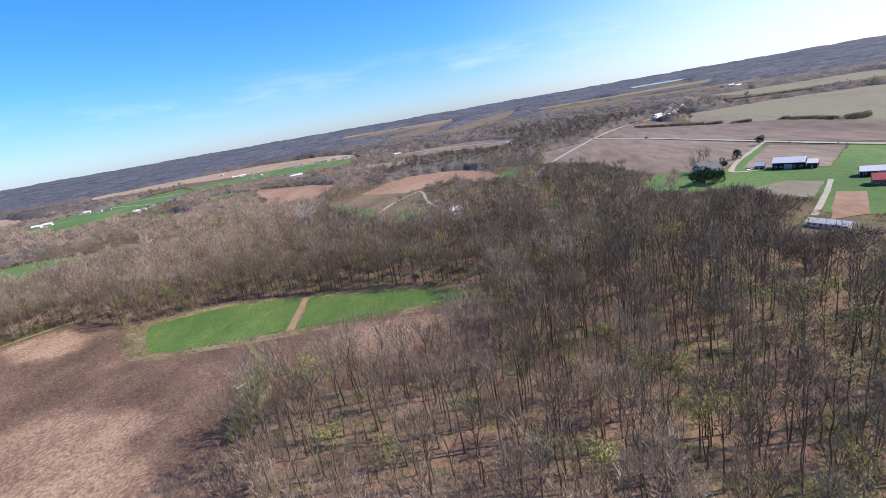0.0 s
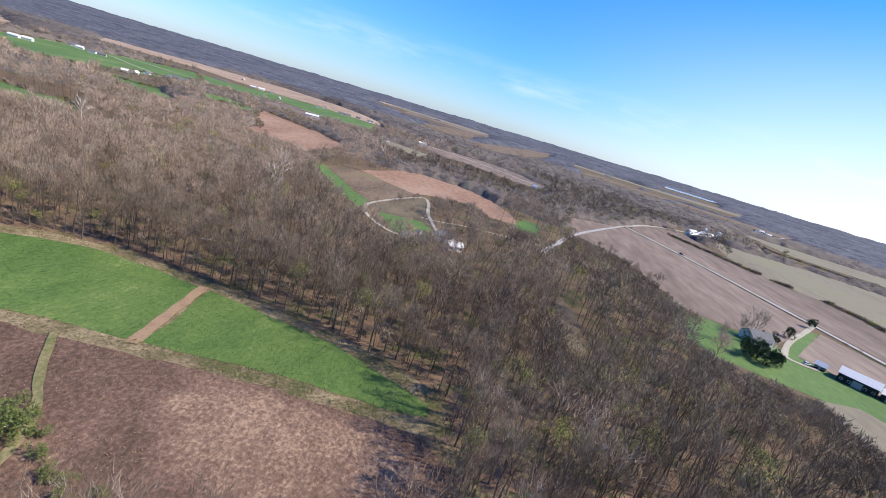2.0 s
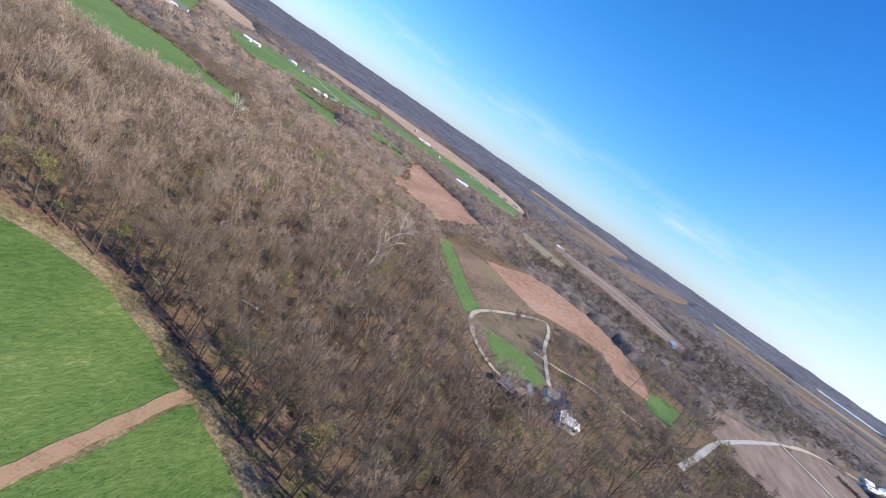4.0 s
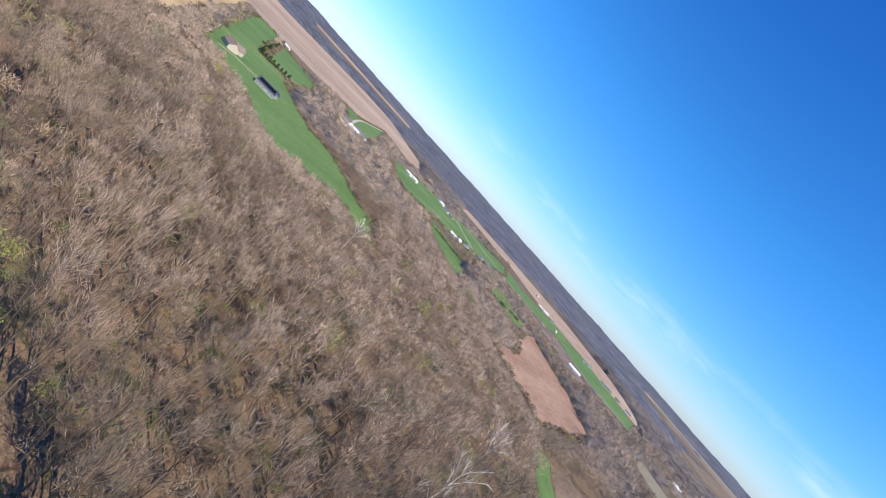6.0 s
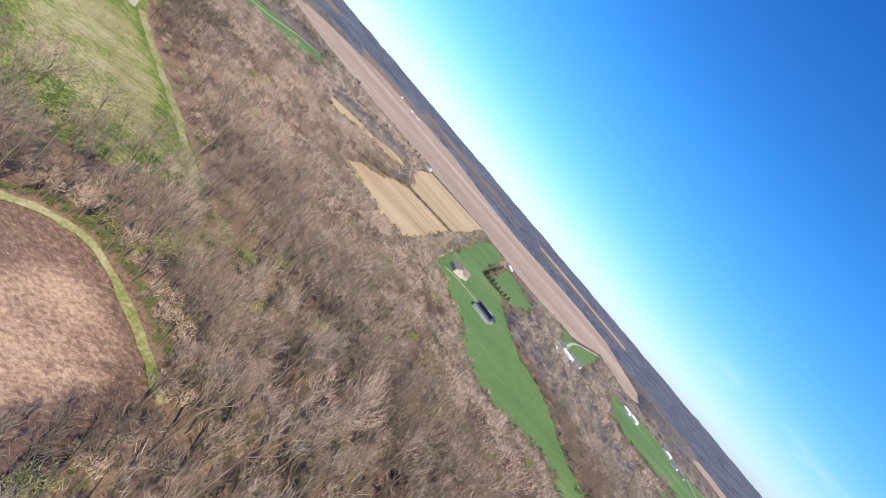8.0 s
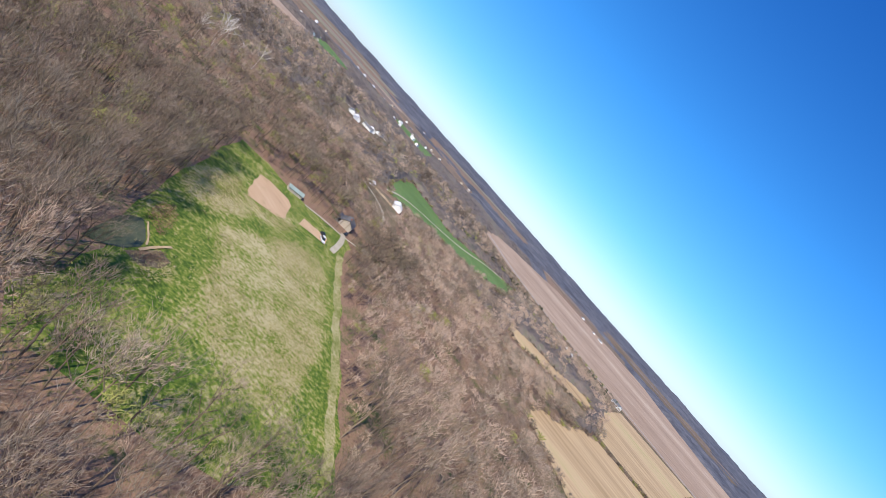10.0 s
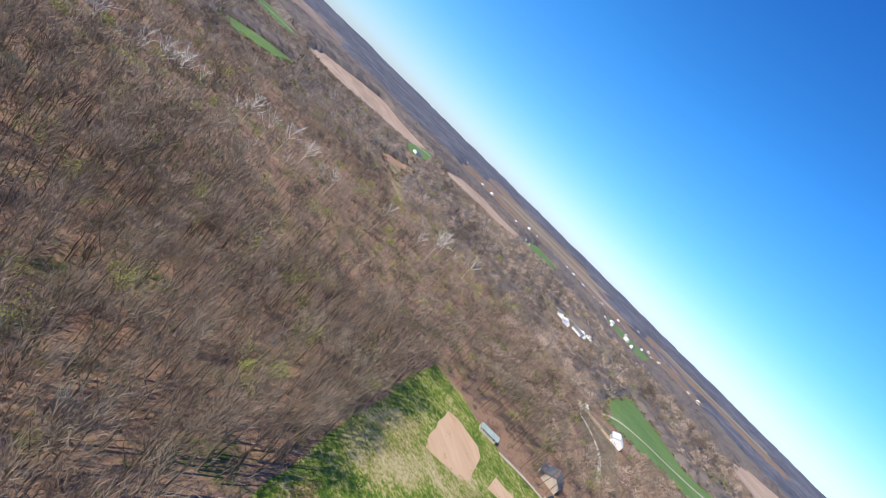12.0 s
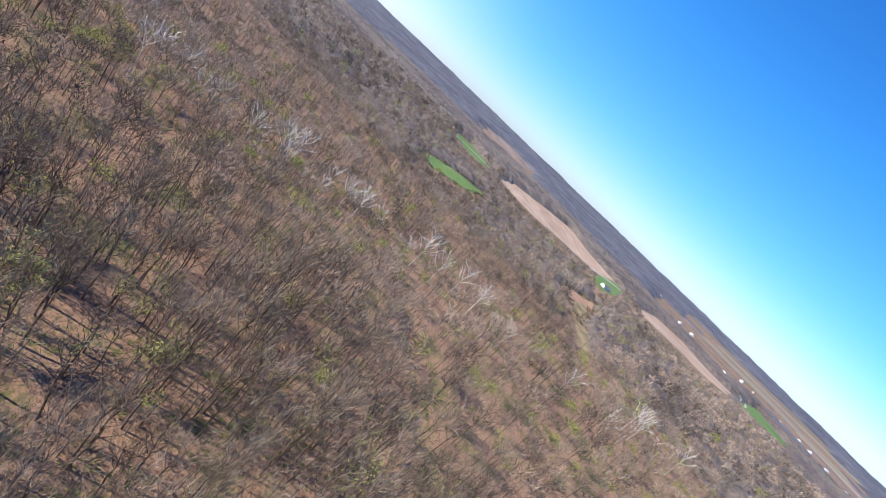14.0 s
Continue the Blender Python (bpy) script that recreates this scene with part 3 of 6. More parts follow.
FIELDS = [
    ("verge", VERGE, "fringe", 0.10, "strip of dead straw and grass round the crop", 1.0),
    ("brown_field", BROWN, "weeds", 0.10, "fallow field of dead reddish-brown weeds", 1.0),
    ("meadow", MEADOW, "meadow", 0.10, "rough green meadow with tan dead grass", 1.2),
    ("hill_grass", [(-173, 475), (-168, 488), (-147, 463), (-112, 418), (-97, 404), (-93, 388), (-96, 379), (-116, 402), (-141, 435)], "lawn", 0.12, "green grass strip on the hill", 1),
    ("hill_stubble", [(-165, 486), (-155, 507), (-142, 512), (-129, 515), (-87, 486), (-80, 482), (-87, 447), (-95, 410), (-98, 406), (-112, 420), (-142, 459)], "fallow", 0.12, "olive-brown fallow strip on the hill", 0.6),
    ("hill_soil", [(-145, 519), (-135, 543), (-124, 596), (-109, 612), (-88, 618), (-54, 615), (-17, 580), (4, 529), (13, 490), (-15, 484), (-31, 520), (-50, 514), (-67, 501), (-81, 484), (-105, 494), (-129, 511)], "clay", 0.12, "pinkish bare soil on the hill", 1),
    ("loop_bank", [(-71, 484), (-85, 443), (-95, 399), (-90, 373), (-78, 354), (-66, 346), (-50, 352), (-36, 372), (-33, 384), (-46, 392), (-56, 426)], "loop_brush", 0.11, "tan and green bank inside the drive loop", 1),
    ("orange_field", [(-297, 546), (-292, 570), (-293, 595), (-331, 650), (-365, 710), (-386, 766), (-326, 735), (-271, 709), (-210, 654), (-199, 591), (-201, 548), (-198, 515), (-214, 526), (-230, 530), (-261, 535), (-280, 542)], "clay", 0.12, "bare orange clay field", 0.6),
    ("east_field", [(59, 543), (73, 646), (150, 706), (196, 594), (238, 456), (225, 435), (170, 368), (126, 383), (106, 414), (101, 485)], "soil", 0.12, "bare pale brown field", 0.6),
    ("roadside_field", [(160, 716), (206, 596), (250, 465), (275, 395), (300, 372), (372, 470), (360, 490), (342, 540), (338, 590), (312, 622), (276, 690), (270, 851), (191, 813)], "soil", 0.12, "bare pale brown field beside the road", 0.6),
    ("far_east_field", [(318, 864), (480, 876), (594, 838), (640, 700), (600, 560), (400, 465), (372, 470), (360, 490), (342, 540), (338, 590), (312, 622), (276, 690)], "old_grass", 0.12, "olive grass field beyond the road", 0.6),
    ("pink_field", [(236, 438), (262, 387), (212, 325), (178, 360)], "soil", 0.15, "bare pinkish field behind the barn", 0.6),
    ("farm_lawn", [(114, 311), (104, 326), (114, 368), (126, 381), (170, 364), (224, 432), (234, 436), (178, 358), (212, 324), (262, 385), (310, 320), (260, 270), (215, 240), (190, 215), (164, 221), (152, 234), (170, 264), (156, 300)], "lawn", 0.10, "mown green lawn round the farm", 1),
    ("brook_grass", [(30, 262), (42, 262), (43, 300), (38, 326), (31, 322), (33, 296)], "loop_brush", 0.12, "mossy clearing along a brook", 1.2),
    ("hill_green", [(10, 470), (26, 474), (34, 520), (18, 528), (8, 500)], "lawn", 0.12, "green grass behind the hill", 1.2),
    ("farm_stubble", [(154, 298), (176, 304), (188, 291), (165, 261), (152, 268)], "old_grass", 0.15, "tan dry grass strip", 0.6),
    ("farm_shed_yard", [(124, 210), (134, 196), (150, 190), (162, 205), (150, 221), (136, 230)], "loop_brush", 0.13, "worn ground round a long white shed", 0.8),
    ("corral", [(178, 266), (187, 258), (164, 223), (148, 222)], "clay", 0.15, "bare red-brown corral", 0.6),
    ("tan_field", [(-496, 185), (-520, 187), (-542, 195), (-553, 207), (-610, 224), (-638, 242), (-642, 264), (-649, 315), (-545, 283), (-454, 256), (-461, 244), (-459, 231), (-473, 216), (-489, 198)], "stubble", 0.12, "tan stubble field in strips", 0.8),
    ("tan_field_west", [(-787, 240), (-942, 273), (-972, 416), (-790, 360), (-667, 320), (-660, 264), (-661, 245), (-729, 247)], "stubble", 0.12, "tan stubble field", 0.6),
    ("tan_strip", [(-656, 113), (-684, 121), (-699, 145), (-713, 175), (-746, 194), (-760, 216), (-743, 232), (-697, 223), (-680, 201), (-668, 179), (-655, 163), (-632, 145), (-627, 129)], "stubble", 0.12, "narrow tan field among woods", 0.8),
    ("west_field", [(-1204, -162), (-1071, -13), (-1040, 60), (-1004, 171), (-978, 262), (-980, 410), (-940, 430), (-915, 460), (-890, 520), (-900, 614), (-890, 635), (-1000, 760), (-1076, 835), (-960, 850), (-1000, 930), (-1202, 1060), (-1300, 1080), (-1642, 1194), (-1771, 1111), (-1759, 902), (-1720, 692), (-1800, 600), (-2000, 480), (-2150, 398), (-2152, 222), (-2063, 143), (-1991, -58), (-1667, -152), (-1457, -203)], "pale_soil", 0.12, "long bare brown field", 0.6),
    ("house_lawn", [(-515, 292), (-637, 328), (-860, 397), (-916, 424), (-904, 457), (-862, 450), (-720, 398), (-624, 364), (-612, 402), (-585, 390), (-556, 387), (-511, 387), (-475, 390), (-460, 402), (-441, 409), (-413, 411), (-394, 410), (-370, 409), (-357, 416), (-307, 394), (-317, 383), (-329, 380), (-350, 378), (-351, 353), (-350, 335), (-362, 318), (-392, 310), (-415, 312), (-447, 303), (-490, 286)], "lawn", 0.12, "long mown green lawn", 2.4),
    ("back_lawn", [(-633, 374), (-720, 407), (-857, 457), (-829, 461), (-788, 479), (-744, 491), (-680, 461), (-607, 406)], "lawn", 0.12, "green lawn behind an evergreen row", 2.4),
    ("yard_lawn", [(-890, 608), (-881, 628), (-862, 632), (-962, 722), (-1076, 830), (-833, 675), (-702, 579), (-680, 546), (-707, 538)], "lawn", 0.12, "green farm yard lawn", 2.4),
    ("long_lawn", [(-771, 678), (-806, 748), (-821, 841), (-785, 893), (-784, 990), (-752, 1040), (-733, 1096), (-621, 949), (-600, 892), (-576, 836), (-563, 777), (-560, 722), (-563, 692), (-574, 661), (-592, 630), (-600, 605), (-646, 616)], "lawn", 0.12, "long green lawns behind the houses", 2.4),
    ("north_field", [(-1085, 1187), (-1012, 1233), (-934, 1242), (-850, 1262), (-717, 1215), (-598, 1203), (-506, 1225), (-400, 1190), (-336, 1184), (-299, 1166), (-399, 1362), (-536, 1504), (-650, 1544), (-781, 1591), (-863, 1560), (-933, 1540), (-1050, 1520), (-1088, 1460), (-1161, 1420), (-1235, 1372)], "pale_soil", 0.12, "bare pale brown field", 0.6),
    ("roadside_strip", [(-212, 1010), (-174, 1052), (-107, 1068), (-43, 1067), (7, 1022), (43, 946), (65, 927), (36, 853), (0, 862), (-40, 882), (-87, 915), (-134, 913)], "soil", 0.12, "pale field strip along the road", 0.6),
    ("lane_lawn", [(-595, -51), (-660, -92), (-720, -117), (-769, -135), (-761, -100), (-754, -65), (-741, -30), (-800, -8), (-850, 20), (-890, 50), (-842, 64), (-757, 72), (-725, 56), (-675, 33), (-650, -4), (-610, -22), (-591, -40)], "lawn", 0.12, "green grass beside a lane", 2.4),
    ("worn_yard", [(-472, 36), (-500, 4), (-532, -34), (-560, -42), (-578, -26), (-545, 4), (-490, 46)], "loop_brush", 0.12, "worn ground round a house yard", 1.6),
    ("south_clearing", [(-444, -385), (-466, -394), (-500, -419), (-525, -434), (-486, -378), (-449, -302), (-448, -282), (-436, -282), (-437, -326)], "clay", 0.12, "bare clearing among woods", 0.8),
    ("south_green", [(-243, -417), (-267, -446), (-295, -468), (-326, -478), (-340, -473), (-307, -409), (-284, -387), (-264, -373), (-251, -369)], "lawn", 0.12, "narrow green field among woods", 2.4),
    ("south_field", [(-378, -753), (-438, -895), (-486, -936), (-562, -1003), (-655, -1060), (-665, -892), (-694, -841), (-714, -821), (-631, -710), (-597, -698), (-549, -691), (-512, -689), (-460, -676), (-430, -692)], "pale_soil", 0.12, "bare brown field", 0.6),
    ("far_field_a", [(-180, 1853), (-90, 2212), (22, 2614), (195, 2997), (100, 2277), (-12, 1750), (-88, 1560)], "fallow", 0.2, "far olive-brown field", 0.6),
    ("far_field_b", [(-457, 2112), (-387, 2305), (-299, 2684), (-248, 2978), (-213, 2125), (-281, 1877)], "fallow", 0.2, "far olive-brown field", 0.6),
    ("far_field_c", [(529, 1289), (858, 1204), (780, 960), (543, 1050)], "old_grass", 0.2, "far olive grass field", 0.6),
    ("far_field_d", [(-1771, -1244), (-1903, -1247), (-1895, -1092), (-1974, -1053), (-1715, -889), (-1651, -942), (-1659, -1063)], "soil", 0.2, "far bare field", 0.6),
    ("far_field_e", [(-381, -2055), (-504, -2215), (-621, -2315), (-716, -2000), (-639, -1748), (-526, -1783), (-439, -1749)], "soil", 0.2, "far bare field", 0.6),
    ("long_lawn_low", [(-550, 633), (-534, 654), (-505, 661), (-477, 658), (-418, 609), (-401, 607), (-395, 573), (-431, 578), (-482, 597)], "lawn", 0.12, "green lawn strip below a brushy belt", 2.0),
    ("long_lawn_sliver", [(-481, 739), (-475, 774), (-448, 781), (-396, 759), (-376, 745), (-378, 703), (-410, 697), (-436, 697)], "lawn", 0.12, "narrow green lawn among tree belts", 2.0),
    ("long_lawn_far", [(-733, 1096), (-660, 1090), (-611, 1151), (-585, 1185), (-531, 1205), (-489, 1214), (-419, 1195), (-325, 1150), (-285, 1000), (-323, 991), (-349, 972), (-409, 989), (-486, 1025), (-509, 994), (-543, 967), (-578, 954), (-600, 924)], "lawn", 0.12, "green lawns along the county road", 2.4),
    ("north_strip", [(-524, 929), (-482, 953), (-460, 981), (-397, 952), (-339, 908), (-337, 853), (-373, 860), (-432, 898), (-471, 888)], "soil", 0.12, "pale bare strip between tree belts", 2.0),
    ("north_tan", [(-232, 869), (-211, 890), (-174, 872), (-140, 850), (-136, 795), (-166, 791), (-203, 817)], "old_grass", 0.12, "tan dry field below the county road", 2.0),
    ("south_grass", [(-268, -859), (-316, -889), (-349, -826), (-381, -786), (-351, -740), (-313, -718), (-283, -768)], "lawn", 0.12, "green strip along the south road", 2.0),
    ("south_yard", [(-570, -611), (-644, -736), (-717, -807), (-698, -735), (-616, -607), (-568, -557)], "lawn", 0.12, "green yard beside the south road", 2.0),
    ("south_strip", [(-718, -727), (-855, -860), (-950, -868), (-965, -790), (-1032, -748), (-937, -661), (-853, -645), (-816, -680), (-747, -690)], "pale_soil", 0.12, "pale strip along the south road", 2.0),
    ("south_lane_green", [(-1051, -754), (-1220, -886), (-1221, -796), (-1171, -693), (-1116, -687), (-1047, -688), (-1013, -702)], "lawn", 0.12, "green strip below a road", 2.0),
    ("south_far_green", [(-1405, -692), (-1455, -673), (-1490, -612), (-1548, -559), (-1286, -446), (-1300, -540), (-1307, -585)], "lawn", 0.12, "long green field before the town", 2.0),
    ("yard_ground", [(-744, -293), (-782, -297), (-815, -275), (-847, -248), (-820, -225), (-766, -218), (-727, -228), (-690, -250)], "loop_brush", 0.12, "worn ground round white buildings in the wood", 2.0),
    ("south_track", [(-480, -378), (-452, -310), (-440, -262), (-425, -215), (-414, -222), (-432, -290), (-440, -340)], "fringe", 0.11, "olive grass track leading from a clearing", 1.5),
]
LAKE = [(800, 3190), (1150, 3020), (1110, 2800), (810, 2900)]


def far_strips():
    """Long fields between the far woods, most of them bare."""
    rng = random.Random(31)
    out = []
    for k in range(24):
        a = radians(rng.choice((rng.uniform(62, 100), rng.uniform(145, 190), rng.uniform(190, 265), rng.uniform(200, 265))))
        r = rng.uniform(1700, 3000)
        l, w = rng.uniform(160, 420), rng.uniform(35, 80) * r / 1500
        cx, cy = CX + r * math.cos(a), CY + r * math.sin(a)
        b = a + radians(90 + rng.uniform(-20, 20))
        ux, uy, vx, vy = math.cos(b) * l, math.sin(b) * l, math.cos(a) * w, math.sin(a) * w
        poly = [(round(cx + p * ux + q * vx), round(cy + p * uy + q * vy)) for p, q in ((-1, -1), (0, -rng.uniform(0.6, 1.3)), (1, -1), (1, 1), (0.1, rng.uniform(0.6, 1.3)), (-1, 1))]
        mat = rng.choice(("pale_soil", "old_grass", "soil", "fallow", "fallow"))
        out.append(("far_strip", poly, mat, 0.25, {"soil": "distant bare brown field", "pale_soil": "distant pale dry field", "old_grass": "distant dry grass field", "fallow": "distant olive fallow field"}[mat], 2.0))
    return out


FIELDS += far_strips()
TRACKS = [
    ("crop_path", [(-93, 219), (-91, 208), (-88, 192), (-85.5, 179)], 3.2, "dirt", 0.30, "bare dirt path across the crop"),
    ("mown_track", [(-101, 173), (-90, 159), (-80, 150), (-73, 138), (-72, 120)], 1.8, "straw", 0.22, "mown grass track through the weeds"),
    ("mown_edge", MOWN_EDGE, 2.4, "mown", 0.24, "mown grass track round the fallow field"),
    ("loop_drive", [(-41, 377), (-50, 402), (-58, 426), (-62, 455), (-71, 484), (-80, 460), (-87, 435), (-95, 399), (-93, 380), (-85, 365), (-76, 354), (-62, 343), (-51, 346)], 2.5, "gravel", 0.28, "pale gravel drive loop"),
    ("loop_lane", [(-58, 404), (-43, 408), (-32, 419), (0, 428), (30, 436)], 2.0, "gravel", 0.28, "pale lane from the loop to the side road"),
    ("meadow_drive", [(-386, 43), (-398, 52), (-404, 60), (-414, 66)], 2.0, "gravel", 0.28, "pale gravel drive"),
    ("meadow_spur", [(-408, 58), (-400, 65), (-390, 71), (-379, 77)], 3.0, "gravel", 0.30, "pale gravel turning place"),
    ("pond_spit", [(-278, 88), (-276.6, 91), (-275, 95), (-273, 98)], 0.5, "clay_rim", 0.32, "tan clay rim of the pond"),
    ("pond_apron", [(-270, 100.3), (-275, 98.4), (-281, 97)], 0.9, "clay_rim", 0.33, "tan clay apron below the pond"),
    ("mown_side", [(-288, 170), (-318, 143), (-342, 120), (-364, 98), (-386, 78)], 3.6, "mown", 0.2, "mown green strip along the wood"),
    ("yard_clearing", [(-548, -46), (-554, -28), (-560, -12)], 9.0, "clay_rim", 0.27, "bare orange ground behind a yard house"),
    ("yard_drive", [(-531, -35), (-527, -10), (-512, 12), (-477, 37)], 3.0, "gravel", 0.28, "pale gravel yard drive"),
    ("lane", [(-586, -46), (-626, -54), (-664, -40), (-690, -20), (-740, 3), (-817, 12), (-881, 42)], 3.4, "gravel", 0.3, "pale gravel lane"),
    ("lawn_drive", [(-498, 283), (-507, 291), (-553, 303), (-657, 334), (-860, 397), (-907, 420)], 3.4, "gravel", 0.3, "white gravel drive along the lawn"),
    ("county_road", [(-860, 930), (-740, 950), (-640, 930), (-500, 985), (-410, 985), (-350, 968), (-318, 997), (-254, 1025), (-195, 1039), (-132, 1014), (-60, 985), (-1, 935), (70, 870), (150, 717), (204, 587), (244, 459), (268, 387), (300, 310)], 5.5, "asphalt", 0.4, "pale worn county road"),
    ("side_road", [(30, 415), (42, 455), (60, 520), (95, 600), (150, 717)], 4.0, "asphalt", 0.4, "pale narrow side road"),
    ("farm_road", [(150, 717), (211, 824), (290, 890)], 6.0, "gravel", 0.4, "pale farm road"),
    ("farm_drive", [(243, 459), (210, 415), (186, 386), (168, 356), (166, 349), (172, 345), (180, 344)], 3.4, "gravel", 0.3, "pale gravel farm drive"),
    ("barn_drive", [(192, 292), (178, 272), (163, 252), (146, 230)], 2.6, "gravel", 0.3, "pale concrete drive to the barns"),
    ("west_road", [(-1240, -160), (-1100, -20), (-1016, 120), (-1004, 300), (-985, 440), (-975, 560)], 6.0, "asphalt", 0.4, "pale west road"),
    ("lawn_lane", [(-771, 680), (-806, 748), (-818, 841), (-770, 893), (-690, 850), (-590, 805), (-565, 775)], 4.0, "gravel", 0.3, "cream gravel lane across the lawns"),
    ("farmyard_drive", [(-642, 497), (-672, 516), (-690, 533), (-824, 612), (-896, 668), (-978, 745), (-1070, 828)], 4.5, "gravel", 0.3, "cream gravel farmyard drive"),
    ("farmyard_apron", [(-630, 512), (-652, 522), (-684, 548)], 12.0, "gravel", 0.33, "cream gravel farmyard apron"),
    ("wood_yard_drive", [(-744, -293), (-782, -290), (-800, -268), (-828, -256), (-847, -248)], 5.0, "gravel", 0.3, "pale gravel drive among white buildings"),
    ("south_drive", [(-1040, -720), (-1062, -738), (-1110, -800)], 5.0, "gravel", 0.3, "pale gravel drive to the road"),
    ("house_drive", [(-500, 300), (-506, 318), (-498, 338), (-482, 352)], 2.6, "gravel", 0.3, "cream gravel path to a house"),
    ("south_road", [(-252, -781), (-289, -800), (-334, -788), (-379, -769), (-424, -790), (-560, -660), (-640, -720), (-703, -760), (-771, -715), (-900, -760), (-1040, -720)], 7.0, "asphalt", 0.4, "pale south road"),
]


PATCHES = {"meadow": list(zip(DEAD_GRASS, (1.0, 1.0))), "brown_field": list(zip(PALE_WEEDS, (1.0, 0.9, 1.25)))}


def make_land():
    for i, (name, poly, mat, lift, label, uneven) in enumerate(FIELDS):
        ob = sheet(name, wavy(poly, uneven, i + 1), M[mat], lift + 0.003 * i, label, "field", 2.5 if name in PATCHES else 14.0)
        if name in PATCHES:
            me = ob.data
            co = np.zeros(len(me.vertices) * 3, np.float32)
            me.vertices.foreach_get("co", co)
            x, y = co[0::3].astype(float), co[1::3].astype(float)
            rng = np.random.default_rng(5)
            grown = np.zeros(len(x))
            for _ in range(14):
                jx, jy = x + rng.normal(0, 2.6, len(x)), y + rng.normal(0, 2.6, len(x))
                grown += sum(w * inside(p, jx, jy) for p, w in PATCHES[name]) / 14
            a = me.attributes.new("tint", "FLOAT", "POINT")
            a.data.foreach_set("value", grown.astype(np.float32))
    sheet("crop_field_west", wavy([(-94, 218), (-110, 219), (-130, 218), (-148, 210), (-164, 199), (-155, 184), (-142, 170), (-133, 170), (-111, 176), (-88, 180)], 0.6, 91), M["crop"], 0.2, "green winter crop beside a dirt path", "crop field")
    sheet("crop_field_east", wavy([(-90, 218), (-65, 214), (-43, 210), (-22, 201), (-9, 194), (-8, 189), (-20, 187), (-47, 187), (-84, 181)], 0.6, 92), M["crop"], 0.2, "green winter crop tapering to a point", "crop field")
    sheet("loop_lawn", wavy([(-84, 381), (-55, 392), (-43, 376), (-49, 349), (-62, 351)], 0.8, 93), M["lawn"], 0.2, "green lawn inside the drive loop", "lawn")
    sheet("garden_plot", wavy([(-338, 54), (-343, 47), (-361, 31), (-366, 33), (-372, 44), (-370, 49), (-356, 62), (-350, 62)], 0.7, 94), M["tilled"], 0.2, "tilled pale orange garden plot", "garden")
    sheet("garden_end", wavy([(-366, 62), (-375, 56), (-385, 67), (-377, 73)], 1.0, 95), M["tilled"], 0.18, "bare trodden soil beside the garden", "garden")
    sheet("pond_bank", wavy([(-266, 101), (-277, 99), (-278, 103), (-274, 106), (-268, 106)], 0.6, 96), M["loop_brush"], 0.16, "bare bank round the pond", "bank")
    sheet("pond", wavy([(-257, 98), (-262, 94), (-266, 91), (-270, 88), (-274, 86.5), (-277, 87), (-276, 91), (-274, 96), (-271, 99), (-266, 100.5), (-261, 100)], 0.35, 97), M["water"], 0.22, "small dark green pond at the wood edge", "pond")
    sheet("lake", LAKE, M["lake_water"], 2.0, "pale far lake", "lake")
    for name, line, width, mat, lift, label in TRACKS:
        track(name, line, width, M[mat], lift + 0.12, label)


make_land()


# ---- trees ----
def tube(V, T, I, pts, radii, sides, mat):
    """A tapering branch through the points; the last ring closes to a point."""
    base = len(V)
    for k, (p, r) in enumerate(zip(pts, radii)):
        d = (pts[min(k + 1, len(pts) - 1)] - pts[max(k - 1, 0)]).normalized()
        u = d.orthogonal().normalized()
        w = d.cross(u)
        if k == len(pts) - 1:
            V.append(p)
            break
        for s in range(sides):
            a = 2 * math.pi * s / sides
            V.append(p + (u * math.cos(a) + w * math.sin(a)) * r)
    n = len(pts) - 1
    for k in range(n - 1):
        for s in range(sides):
            a, b = base + k * sides + s, base + k * sides + (s + 1) % sides
            T += [(a, b, b + sides), (a, b + sides, a + sides)]
            I += [mat, mat]
    top = base + n * sides
    for s in range(sides):
        T.append((base + (n - 1) * sides + s, base + (n - 1) * sides + (s + 1) % sides, top))
        I.append(mat)


def sliver(V, T, I, p, d, length, width, rng, mat):
    side = d.cross(Vector((rng.uniform(-1, 1), rng.uniform(-1, 1), rng.uniform(-1, 1)))).normalized() * width / 2
    b = len(V)
    V += [p - side, p + side, p + d * length]
    T.append((b, b + 1, b + 2))
    I.append(mat)


